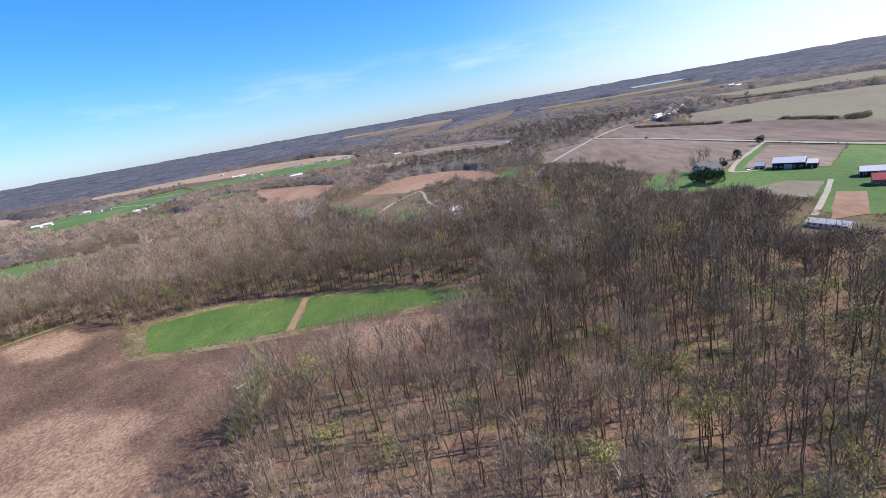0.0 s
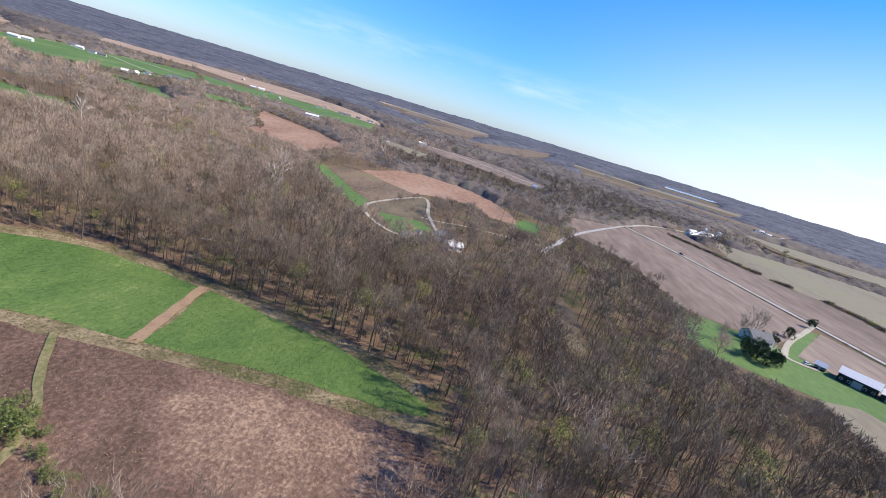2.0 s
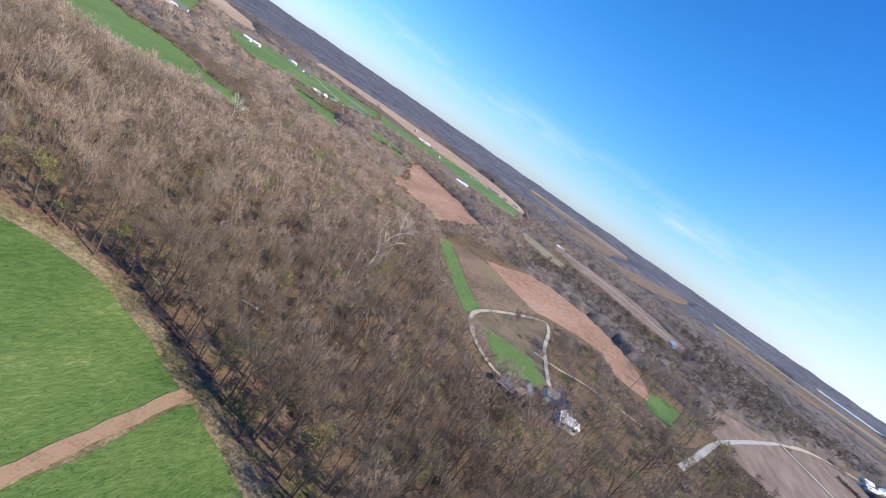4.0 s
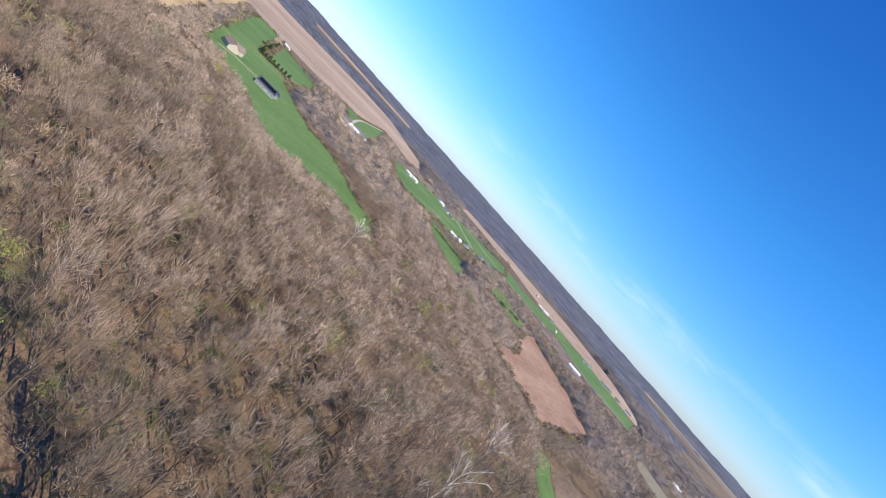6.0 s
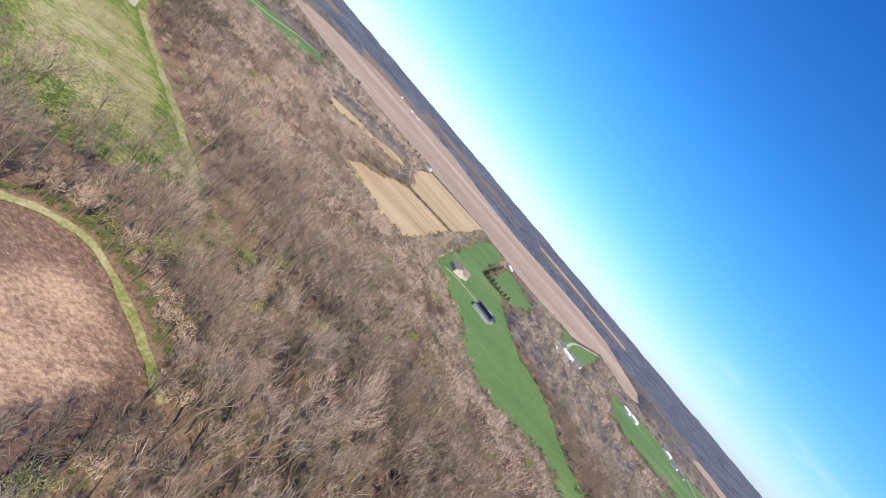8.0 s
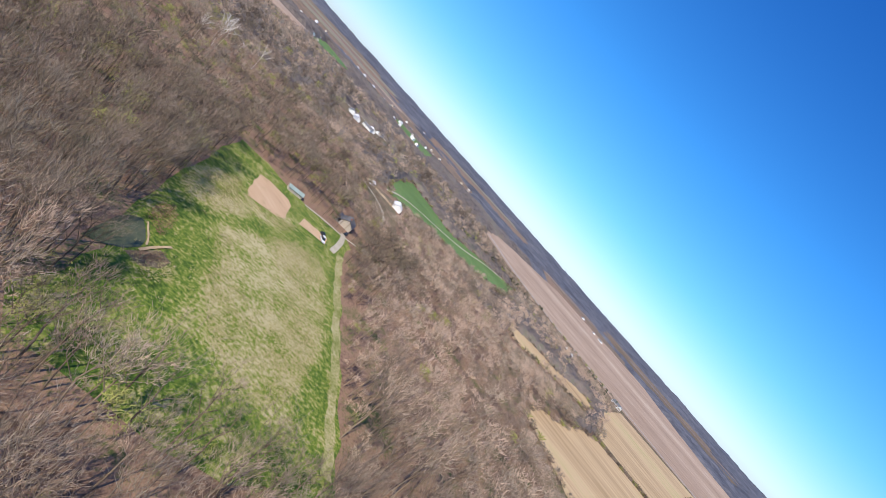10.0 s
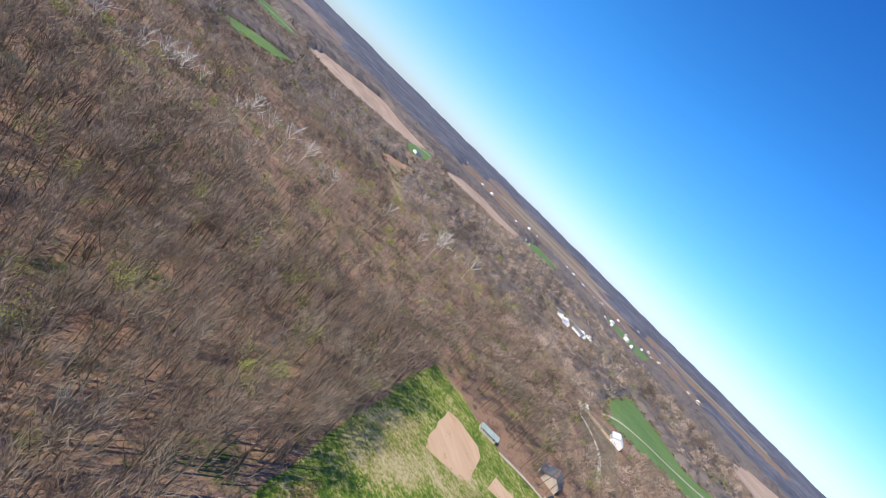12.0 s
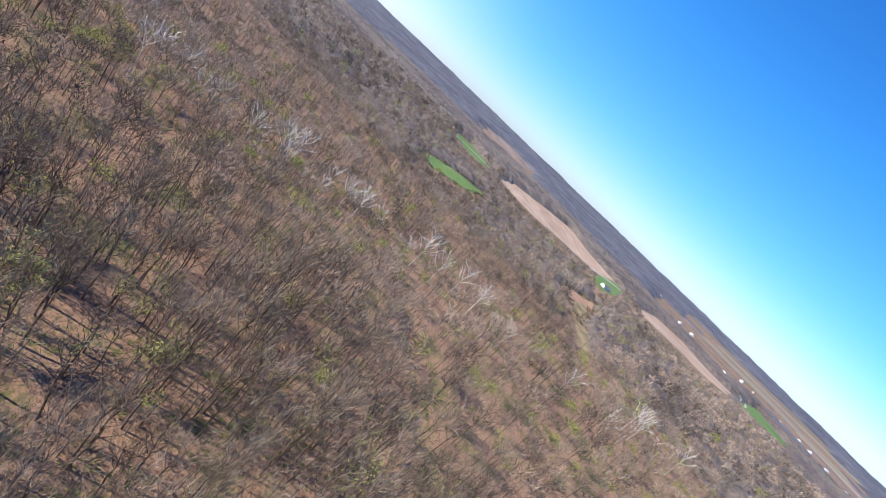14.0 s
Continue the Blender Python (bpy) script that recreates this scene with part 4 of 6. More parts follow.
def grow(seed, level, form="bare", tall=19.5):
    """A hardwood in early spring: corners, triangles and their material (0 bark, 1 twigs). level 0 is full, 3 the least.
    form: bare, field (grown in the open, limbed low down), pale (thick whitish spreading limbs, few twigs) or budding (small new leaves)."""
    rng = random.Random(seed)
    V, T, I = [], [], []
    pale, budding, field = form == "pale", form == "budding", form == "field"
    lean = Vector((rng.uniform(-0.07, 0.07), rng.uniform(-0.07, 0.07), 1))
    fork = tall * (rng.uniform(0.14, 0.22) if field else rng.uniform(0.36, 0.50))
    top = tall * rng.uniform(0.80, 0.90)
    base_r = tall * (0.0100, 0.0095, 0.0070, 0.0065)[level] * (1.05 if pale else 1.0)
    steps = (5, 4, 3, 2)[level]
    stem = []
    for k in range(steps + 1):
        f = k / steps
        stem.append(lean * (top * f) + Vector((rng.uniform(-1, 1), rng.uniform(-1, 1), 0)) * (0.6 * f))
    stem[0] = Vector((0, 0, -0.3))
    tube(V, T, I, stem, [base_r * (1.1 - 0.95 * f / steps) + 0.02 for f in range(steps + 1)], (5, 4, 3, 3)[level], 0)

    def at(f):
        q = min(f, 1.0) * steps
        k = min(int(q), steps - 1)
        return stem[k].lerp(stem[k + 1], q - k)

    def loose(a):
        return Vector((rng.uniform(-a, a), rng.uniform(-a, a), rng.uniform(-a, a)))

    up = Vector((0, 0, 1))
    spots = []
    n = (7, 7, 6, 4)[level] + (1 if pale else 0)
    turn = rng.uniform(0, 6.28)
    for k in range(n):
        f = fork / top + (0.97 - fork / top) * (k + rng.uniform(-0.3, 0.3)) / n
        turn += 2.4 + rng.uniform(-0.5, 0.5)
        rise = rng.uniform(0.3, 0.85) if pale else rng.uniform(0.5, 1.2) if field else rng.uniform(0.7, 1.5)
        d = Vector((math.cos(turn), math.sin(turn), rise + 0.8 * f)).normalized()
        p0 = at(f)
        length = (tall * rng.uniform(0.92, 1.06) - p0.z) * rng.uniform(0.62, 0.86) + 1.0
        p1 = p0 + d * length * 0.5 + loose(0.5)
        p2 = p1 + (d + loose(0.5) + up * (0.1 if pale else 0.4)).normalized() * length * 0.5
        r = (0.105 if pale else 0.095) * (1.25 - 0.6 * f)
        if level < 2 or pale:
            tube(V, T, I, [p0, p1, p2], [r * (1, 1, 1.35, 2.2)[level], r * (0.6, 0.65, 0.95, 1.6)[level], 0.0], 3, 0)
        else:
            sliver(V, T, I, p0, (p2 - p0).normalized(), length, (0, 0, 0.17, 0.30)[level], rng, 0)
        spots += [(p0.lerp(p1, 0.75), d, length), (p1, d, length), (p1.lerp(p2, 0.5), d, length), (p2, d, length), (p2, d, length)]
        if level < 2 or pale:
            for j in range((4, 4, 4, 3)[level] + (2 if pale else 0)):
                q = p0.lerp(p1, rng.uniform(0.4, 1.0)) if j % 2 else p1.lerp(p2, rng.uniform(0.0, 0.9))
                e = (d * 0.9 + loose(0.75) + up * 0.3).normalized()
                l2 = length * rng.uniform(0.32, 0.55)
                sliver(V, T, I, q, e, l2, ((0.085, 0.11, 0.2, 0.4) if not pale else (0.12, 0.14, 0.2, 0.4))[level], rng, 0)
                spots += [(q + e * l2 * 0.6, e, l2), (q + e * l2, e, l2)]
                for _ in range((3, 2, 1, 0)[level]):
                    u = (e * 0.8 + loose(0.8) + up * 0.25).normalized()
                    q2, l3 = q + e * l2 * rng.uniform(0.3, 0.9), l2 * rng.uniform(0.4, 0.7)
                    sliver(V, T, I, q2, u, l3, (0.055, 0.075, 0.14, 0.3)[level], rng, 0)
                    spots += [(q2 + u * l3 * 0.6, u, l3), (q2 + u * l3, u, l3)]
    spots += [(at(0.95), lean, 4.0), (at(1.0), lean, 4.0), (at(1.0), lean, 4.0)]
    count, width, reach = ((330, 0.07, 1.5), (145, 0.13, 1.6), (116, 0.28, 1.9), (50, 0.66, 2.6))[level]
    count = int(count * (1.4 if budding else 0.45 if pale else 2.8 if field else 1.0))
    mid = at(0.58 if field else (0.78, 0.78, 0.72, 0.68)[level])
    half_w, half_h = tall * rng.uniform(0.22, 0.30) * (1.35 if field else 1.0), tall * rng.uniform(0.26, 0.34) * (1.3 if field else 1.0)
    # sub-crowns: the twigs gather round the ends of the limbs
    lobes = []
    for k in range((0, 0, 7, 5)[level]):
        a, z = k * 2.4 + rng.uniform(0, 1), rng.uniform(-0.55, 0.95)
        w = math.sqrt(max(0.0, 1 - z * z)) * rng.uniform(0.65, 1.0)
        lobes.append(mid + Vector((math.cos(a) * w * half_w, math.sin(a) * w * half_w, z * half_h)) * 0.78)
    for _ in range(count):
        p, d, l = rng.choice(spots)
        out = Vector((p.x - mid.x, p.y - mid.y, (p.z - mid.z) * 0.8 + 1.0)).normalized()
        if level > 1:
            out = Vector((rng.gauss(0, 1), rng.gauss(0, 1), abs(rng.gauss(0.35, 0.8)))).normalized()
            c = rng.choice(lobes)
            p = c + Vector((out.x, out.y, out.z * 1.1)) * half_w * rng.uniform(0.22, 0.55)
            d = out
        if budding:
            e = (d * 0.4 + loose(1.0)).normalized()
            p = p + loose((0.9, 0.9, 0.5, 0.5)[level])
            size, w = reach * 0.45 * rng.uniform(0.6, 1.2), width * (3.0, 2.4, 1.4, 1.3)[level]
        else:
            e = (d * 0.5 + up * (0.6, 0.5, 0.55, 0.55)[level] + loose((0.65, 0.75, 0.7, 0.7)[level])).normalized()
            p = p + loose((0.45, 0.5, 0.2, 0.3)[level])
            size, w = reach * rng.uniform(0.6, 1.3), width
        # a spray spreads across the side of the crown that it grows on
        if level > 1 and not budding:
            e = (e - out * (e.dot(out) * 0.4)).normalized()
        side = e.cross(out + loose((0.7, 0.5, 0.3, 0.3)[level]))
        side = (side.normalized() if side.length > 0.05 else e.orthogonal().normalized()) * w / 2
        b = len(V)
        V += [p - side, p + side, p + e * size]
        T.append((b, b + 1, b + 2))
        I.append(1)
    return np.array([tuple(v) for v in V], np.float32), np.array(T, np.int32), np.array(I, np.int32)


def spread(kinds, x, y, turn, size, tint, pick, lift=None):
    """All the trees at those places as arrays: each takes the form kinds[pick]."""
    Vs, Ts, Is, Cs, base = [], [], [], [], 0
    for k, (V, T, I) in enumerate(kinds):
        w = np.nonzero(pick == k)[0]
        if not len(w):
            continue
        c, s = np.cos(turn[w])[:, None], np.sin(turn[w])[:, None]
        sc = size[w][:, None]
        vx = (V[:, 0] * c - V[:, 1] * s) * sc + x[w][:, None]
        vy = (V[:, 0] * s + V[:, 1] * c) * sc + y[w][:, None]
        vz = V[:, 2] * sc + (height(x[w], y[w]) if lift is None else lift[w])[:, None]
        Vs.append(np.stack([vx, vy, vz], -1).reshape(-1, 3))
        Ts.append((T[None] + (base + np.arange(len(w)) * len(V))[:, None, None]).reshape(-1, 3))
        Is.append(np.tile(I, len(w)))
        Cs.append(np.repeat(tint[w], len(V)))
        base += len(w) * len(V)
    return np.concatenate(Vs), np.concatenate(Ts), np.concatenate(Is), np.concatenate(Cs)


# the stretch of land that is seen from near
CORRIDOR = [(8, 5), (-5, 75), (-30, 140), (-70, 190), (-130, 206), (-175, 190), (-215, 155), (-232, 95)]


def nearness(x, y):
    d = np.full(np.shape(x), 1e9)
    for (x0, y0), (x1, y1) in zip(CORRIDOR, CORRIDOR[1:]):
        l2 = (x1 - x0) ** 2 + (y1 - y0) ** 2
        f = np.clip(((x - x0) * (x1 - x0) + (y - y0) * (y1 - y0)) / l2, 0, 1)
        d = np.minimum(d, np.hypot(x - x0 - f * (x1 - x0), y - y0 - f * (y1 - y0)))
    return d


def is_open(x, y):
    """Where no wood grows: fields, lawns, yards and tracks."""
    o = np.zeros(np.shape(x), bool)
    for _, poly, *_ in FIELDS:
        o |= inside(poly, x, y)
    for _, line, width, *_ in TRACKS:
        for (x0, y0), (x1, y1) in zip(line, line[1:]):
            l2 = (x1 - x0) ** 2 + (y1 - y0) ** 2
            f = np.clip(((x - x0) * (x1 - x0) + (y - y0) * (y1 - y0)) / l2, 0, 1)
            o |= np.hypot(x - x0 - f * (x1 - x0), y - y0 - f * (y1 - y0)) < width / 2 + 0.9
    for cx, cy, r in YARDS:
        o |= np.hypot(x - cx, y - cy) < r
    o |= inside(LAKE, x, y) | (np.hypot(x + 268, y - 95) < 13) | (np.hypot(x + 255, y - 99) < 9)
    return o


YARDS = [(-32, 369, 11), (-44, 346, 8), (-418, 50, 9), (-387, 31, 9), (-520, 313, 18), (-477, 345, 18), (-856, 461, 12), (-650, 530, 26), (-725, 556, 20), (300, 885, 45)]


EAST, NORTH, WEST, SOUTH = [(2, 45)], [(-45, 158)], [(-135, 204)], [(-229, 116)]
OUTLOOK = {"lake": EAST, "east": EAST, "road": EAST, "far_": NORTH + WEST + SOUTH, "pink": EAST, "farm": EAST, "corr": EAST, "broo": EAST, "hill": NORTH + [(-7, 80)], "loop": NORTH + [(-7, 80)], "oran": NORTH, "nort": NORTH, "long": NORTH,
           "tan_": WEST, "west": WEST, "hous": WEST, "back": WEST, "yard": WEST, "lane": SOUTH, "sout": SOUTH}


def hides_a_field(x, y, top, distance=True):
    """Woods stand back from the fields as far as the open view over them shows."""
    h = np.zeros(np.shape(x), bool)
    for name, poly, *_ in FIELDS + [("lake", LAKE)]:
        if name[:4] == "far_" and not distance:
            continue
        for cx, cy in OUTLOOK.get(name[:4], ()):
            for part in (0.55, 1.0):
                k = 75.0 / (75.0 - part * top)
                h |= inside(poly, cx + (x - cx) * k, cy + (y - cy) * k)
    return h


def unseen(x, y):
    return (x > 60 + 1.25 * (y - 5)) & (x > -140 + 0.35 * (89 - y))


# brooks in the woods, lined with white-barked trees
STREAMS = [[(-120, -86), (-154, -98), (-271, -123), (-338, -112), (-388, -107), (-424, -134), (-455, -125)], [(-270, 358), (-256, 374), (-198, 408)], [(-158, 313), (-131, 299), (-115, 331), (-149, 370)]]


PALE = 0.715


def tints(rng, n, x, y):
    """Grey-brown and red-brown for most; pale and budding trees keep company."""
    stand = np.sin(x / 41.0 + 1.7 * np.sin(y / 53.0)) * np.sin(y / 33.0 + 1.3 * np.sin(x / 47.0 + 2.0))
    g = np.sin(x / 37.0 + 1.3) * np.sin(y / 29.0 + 0.4) + 0.5 * np.sin(x / 11.0 + y / 17.0)
    t = np.clip(0.29 + 0.17 * stand + rng.normal(0, 0.165, n), 0.0, 0.54)
    # backlit east slope and south, also the north, painted darker; front-lit west painted lighter
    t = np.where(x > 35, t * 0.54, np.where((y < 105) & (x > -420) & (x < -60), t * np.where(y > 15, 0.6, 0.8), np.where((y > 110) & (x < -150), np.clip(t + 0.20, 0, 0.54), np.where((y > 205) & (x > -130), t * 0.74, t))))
    brook = np.full(n, 1e9)
    for line in STREAMS:
        for (x0, y0), (x1, y1) in zip(line, line[1:]):
            f = np.clip(((x - x0) * (x1 - x0) + (y - y0) * (y1 - y0)) / ((x1 - x0) ** 2 + (y1 - y0) ** 2), 0, 1)
            brook = np.minimum(brook, np.hypot(x - x0 - f * (x1 - x0), y - y0 - f * (y1 - y0)))
    pale = rng.random(n) < np.where(brook < 10, np.where(y > 200, 0.08, 0.42), 0.0)
    t[pale] = PALE
    green = rng.random(n) < np.where(g > 0.6, 0.13, 0.03) + np.where(x > 20, 0.05, 0) + np.where((brook < 45) & (y < 60), 0.18, 0) + np.where(y < 30, 0.04, 0)
    t[green] = rng.uniform(0.80, 0.88, green.sum())
    return t, green


def scatter(rng, box, gap):
    x0, y0, x1, y1 = box
    gx, gy = np.meshgrid(np.arange(x0, x1, gap), np.arange(y0, y1, gap), indexing="ij")
    x = gx.ravel() + rng.uniform(-0.46, 0.46, gx.size) * gap
    y = gy.ravel() + rng.uniform(-0.46, 0.46, gx.size) * gap
    return x, y


def edge_trees(x, y):
    """Trees that stand by themselves: those along the crop, the fallow field and the meadow, nearest first."""
    d = np.full(len(x), 1e9)
    for poly in (VERGE, MEADOW, BROWN[:12], BROWN[14:24]):
        for (x0, y0), (x1, y1) in zip(poly, poly[1:]):
            l2 = (x1 - x0) ** 2 + (y1 - y0) ** 2
            f = np.clip(((x - x0) * (x1 - x0) + (y - y0) * (y1 - y0)) / l2, 0, 1)
            d = np.minimum(d, np.hypot(x - x0 - f * (x1 - x0), y - y0 - f * (y1 - y0)))
    return np.argsort(d)[:190]


def edge_row(rng):
    """A row of trees close along the outer edges of the open land."""
    ex, ey = [], []
    for line, gap in ((MOWN_EDGE, 3.0), (VERGE, 4.0), (MEADOW, 5.5)):
        for (x0, y0), (x1, y1) in zip(line, line[1:]):
            l = math.hypot(x1 - x0, y1 - y0)
            n = max(1, int(l / gap))
            f = (np.arange(n) + rng.uniform(0, 1, n)) / n
            for side in (-1, 1):
                off = side * rng.uniform(2.4, 4.6, n)
                ex.append(x0 + (x1 - x0) * f - (y1 - y0) / l * off)
                ey.append(y0 + (y1 - y0) * f + (x1 - x0) / l * off)
    x, y = np.concatenate(ex), np.concatenate(ey)
    keep = nearness(x, y) < 100
    return x[keep], y[keep]


def make_single_trees(kinds, x, y, turn, size, pick, pale, green):
    models = []
    for k, (V, T, I) in enumerate(kinds):
        halves = []
        for part_name, which, mat in (("trunk", 0, "bark_single"), ("crown", 1, "twig_single")):
            t = T[I == which]
            used = np.unique(t)
            remap = np.zeros(len(V), np.int64)
            remap[used] = np.arange(len(used))
            tone = 0.82 if k >= green else PALE if k >= pale else 0.04
            m = M["twig" if part_name == "crown" else "bark"] if k >= pale else M[mat]
            ob = from_arrays(part_name, V[used], remap[t], [m], tint=np.full(len(used), tone))
            me = ob.data
            bpy.data.objects.remove(ob)
            halves.append((part_name, me))
        models.append(halves)
    for i in range(len(x)):
        k = int(pick[i])
        tree = new("tree")
        tree.matrix_world = Matrix.LocRotScale((x[i], y[i], float(height(x[i], y[i]))), Euler((0, 0, turn[i])), (size[i],) * 3)
        word = "budding yellow-green tree with small new leaves" if k >= green else "leafless tree with pale whitish bark and limbs" if k >= pale else "leafless grey-brown hardwood tree at a field edge"
        tagged(tree, word, "tree", "trees along the field edges")
        for part_name, me in models[k]:
            new(part_name, me).parent = tree


def thicket(seed, level):
    """Young growth at the border of a wood: the twigs of a crown let down to the ground and spread wide."""
    V, T, I = grow(seed, level)
    V, T = V * np.array((1.9, 1.9, 1.0), np.float32), T[I == 1]
    V[:, 2] = np.maximum(0.0, V[:, 2] - 0.42 * V[:, 2].max()) / 0.58
    used, back = np.unique(T, return_inverse=True)
    return V[used], back.reshape(T.shape).astype(np.int32), np.ones(len(T), np.int32)


def make_woods():
    rng = np.random.default_rng(7)
    def forms(seed, level):
        """Ten bare trees, three pale-limbed and three budding."""
        return [grow(seed + k, level) for k in range(10)] + [grow(seed + 20 + k, level, "pale", 21) for k in range(3)] + [grow(seed + 30 + k, level, "budding", 15) for k in range(3)]

    near, next_, mid, far = (forms(100 * k + 100, k) + [thicket(100 * k + 150 + j, max(k, 2)) for j in range(4)] for k in range(4))
    for name, kinds, box, gap, lo, hi in (
            ("near_wood", near, (-460, -120, 220, 420), 6.3, 0, 72),
            ("hither_wood", next_, (-460, -120, 240, 420), 6.5, 72, 135),
            ("middle_wood", mid, (-760, -480, 560, 760), 8.6, 135, 380),
            ("far_wood", far, (-1300, -960, 1000, 1260), 12.8, 380, 860)):
        x, y = scatter(rng, box, gap)
        # the wood on the east slope stands closer
        ax, ay = scatter(rng, (5, 0, 150, 330), gap * 1.2)
        bx, by = scatter(rng, (-260, -170, -60, 15), gap * 1.15)
        sx, sy = scatter(rng, (-345, 5, -110, 112), gap * 1.05)
        wx, wy = scatter(rng, (-450, -10, -365, 110), gap * 0.95)
        x, y = np.concatenate([x, ax, bx, sx, wx]), np.concatenate([y, ay, by, sy, wy])
        d = nearness(x, y)
        loose_d = d + rng.uniform(-28, 28, len(d)) * (d > 40)
        keep = (loose_d >= lo) & (loose_d < hi) & ~unseen(x, y)
        if name == "far_wood":
            keep |= unseen(x, y) & (d < 240)
        x, y = x[keep], y[keep]
        if name == "near_wood":
            ex, ey = edge_row(rng)
            x, y = np.concatenate([x, ex]), np.concatenate([y, ey])
        keep = ~is_open(x, y)
        x, y = x[keep], y[keep]
        n, d = len(x), nearness(x, y)
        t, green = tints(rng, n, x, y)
        pick = np.where(green, rng.integers(13, 16, n), np.where(t == PALE, rng.integers(10, 13, n), rng.integers(0, 10, n)))
        size = rng.uniform(0.62, 1.22, n) * (1 + 0.10 * np.sin(x / 31) * np.sin(y / 23))
        # the woods end where the view goes over them into a field
        whole, again = size.copy(), np.arange(n)
        for fit in (0.8, 0.62, 0.45, 0.3, 0.18):
            size = np.where(hides_a_field(x, y, size * 16.0, False) & (d > 60), whole * fit, size)
        low = np.nonzero(size < whole * 0.7)[0]
        pick[low] = rng.integers(16, 20, len(low))
        t[low] = np.minimum(t[low], 0.3)
        again = np.concatenate([again, low])
        x, y, t, green, pick, size, d = x[again], y[again], t[again], green[again], pick[again], size[again], d[again]
        x[n:] += rng.uniform(-0.5, 0.5, len(low)) * gap
        y[n:] += rng.uniform(-0.5, 0.5, len(low)) * gap
        keep = ~(hides_a_field(x, y, size * 16.0, False) & (d > 60)) & ~is_open(x, y)
        x, y, t, green, pick, size, n = x[keep], y[keep], t[keep], green[keep], pick[keep], size[keep], int(keep.sum())
        turn = rng.uniform(0, 6.28, n)
        if name == "near_wood":
            one = edge_trees(x, y)
            make_single_trees(kinds, x[one], y[one], turn[one], size[one], pick[one], 10, 13)
            rest = np.ones(n, bool)
            rest[one] = False
            x, y, t, pick, size, turn = x[rest], y[rest], t[rest], pick[rest], size[rest], turn[rest]
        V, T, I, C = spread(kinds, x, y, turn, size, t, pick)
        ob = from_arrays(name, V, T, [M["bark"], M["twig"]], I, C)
        tagged(ob, "dense leafless hardwood trees with some budding green", "woodland", kind="stuff")


def tuft(seed, blades, tall, wide, width, out):
    """A shrub or clump: blades that rise and lean from one foot."""
    rng = random.Random(seed)
    V, T, I = [], [], []
    for _ in range(blades):
        a, r = rng.uniform(0, 6.28), wide * math.sqrt(rng.random())
        p = Vector((math.cos(a) * r, math.sin(a) * r, tall * rng.uniform(0, 0.55)))
        d = Vector((math.cos(a) * out + rng.uniform(-0.5, 0.5), math.sin(a) * out + rng.uniform(-0.5, 0.5), rng.uniform(0.4, 1.0))).normalized()
        sliver(V, T, I, p, d, tall * rng.uniform(0.3, 0.6), width * rng.uniform(0.6, 1.4), rng, 0)
    return np.array([tuple(v) for v in V], np.float32), np.array(T, np.int32), np.array(I, np.int32)


def clumps(name, x, y, kinds, mat, size, label, category, seed):
    rng = np.random.default_rng(seed)
    n = len(x)
    V, T, I, C = spread(kinds, x, y, rng.uniform(0, 6.28, n), rng.uniform(*size, n), rng.uniform(0, 0.6, n), rng.integers(0, len(kinds), n))
    return tagged(from_arrays(name, V, T, [mat], I, C), label, category, kind="stuff")


HEDGES = [
    ([(224, 774), (262, 705), (290, 652)], 1.0, 1.6), ([(300, 634), (312, 620)], 0.8, 1.8), ([(332, 600), (344, 570), (348, 530)], 1.0, 2.0),
    ([(78, 497), (88, 485), (98, 474), (106, 440), (110, 412), (112, 390)], 1.4, 2.5), ([(443, 1044), (540, 980), (627, 905)], 1.2, 4.0), ([(352, 512), (368, 530)], 0.3, 4.5), ([(376, 470), (382, 478)], 0.4, 3.0),
    ([(-540, 612), (-470, 640), (-420, 690), (-400, 745)], 2.5, 3.5), ([(-812, 740), (-828, 841), (-800, 960), (-740, 1110)], 3.5, 3.0),
    ([(-548, 286), (-652, 318), (-792, 363), (-930, 405)], 1.6, 1.5), ([(-560, 640), (-600, 760), (-560, 860)], 3.0, 4.0),
    ([(-1010, -100), (-1050, 0), (-1005, 100), (-1000, 270)], 3.5, 4.0)]


EDGED = ("house_lawn", "back_lawn", "yard_lawn", "tan_field", "orange_field", "south_green", "south_clearing", "lane_lawn", "tan_strip", "long_lawn")


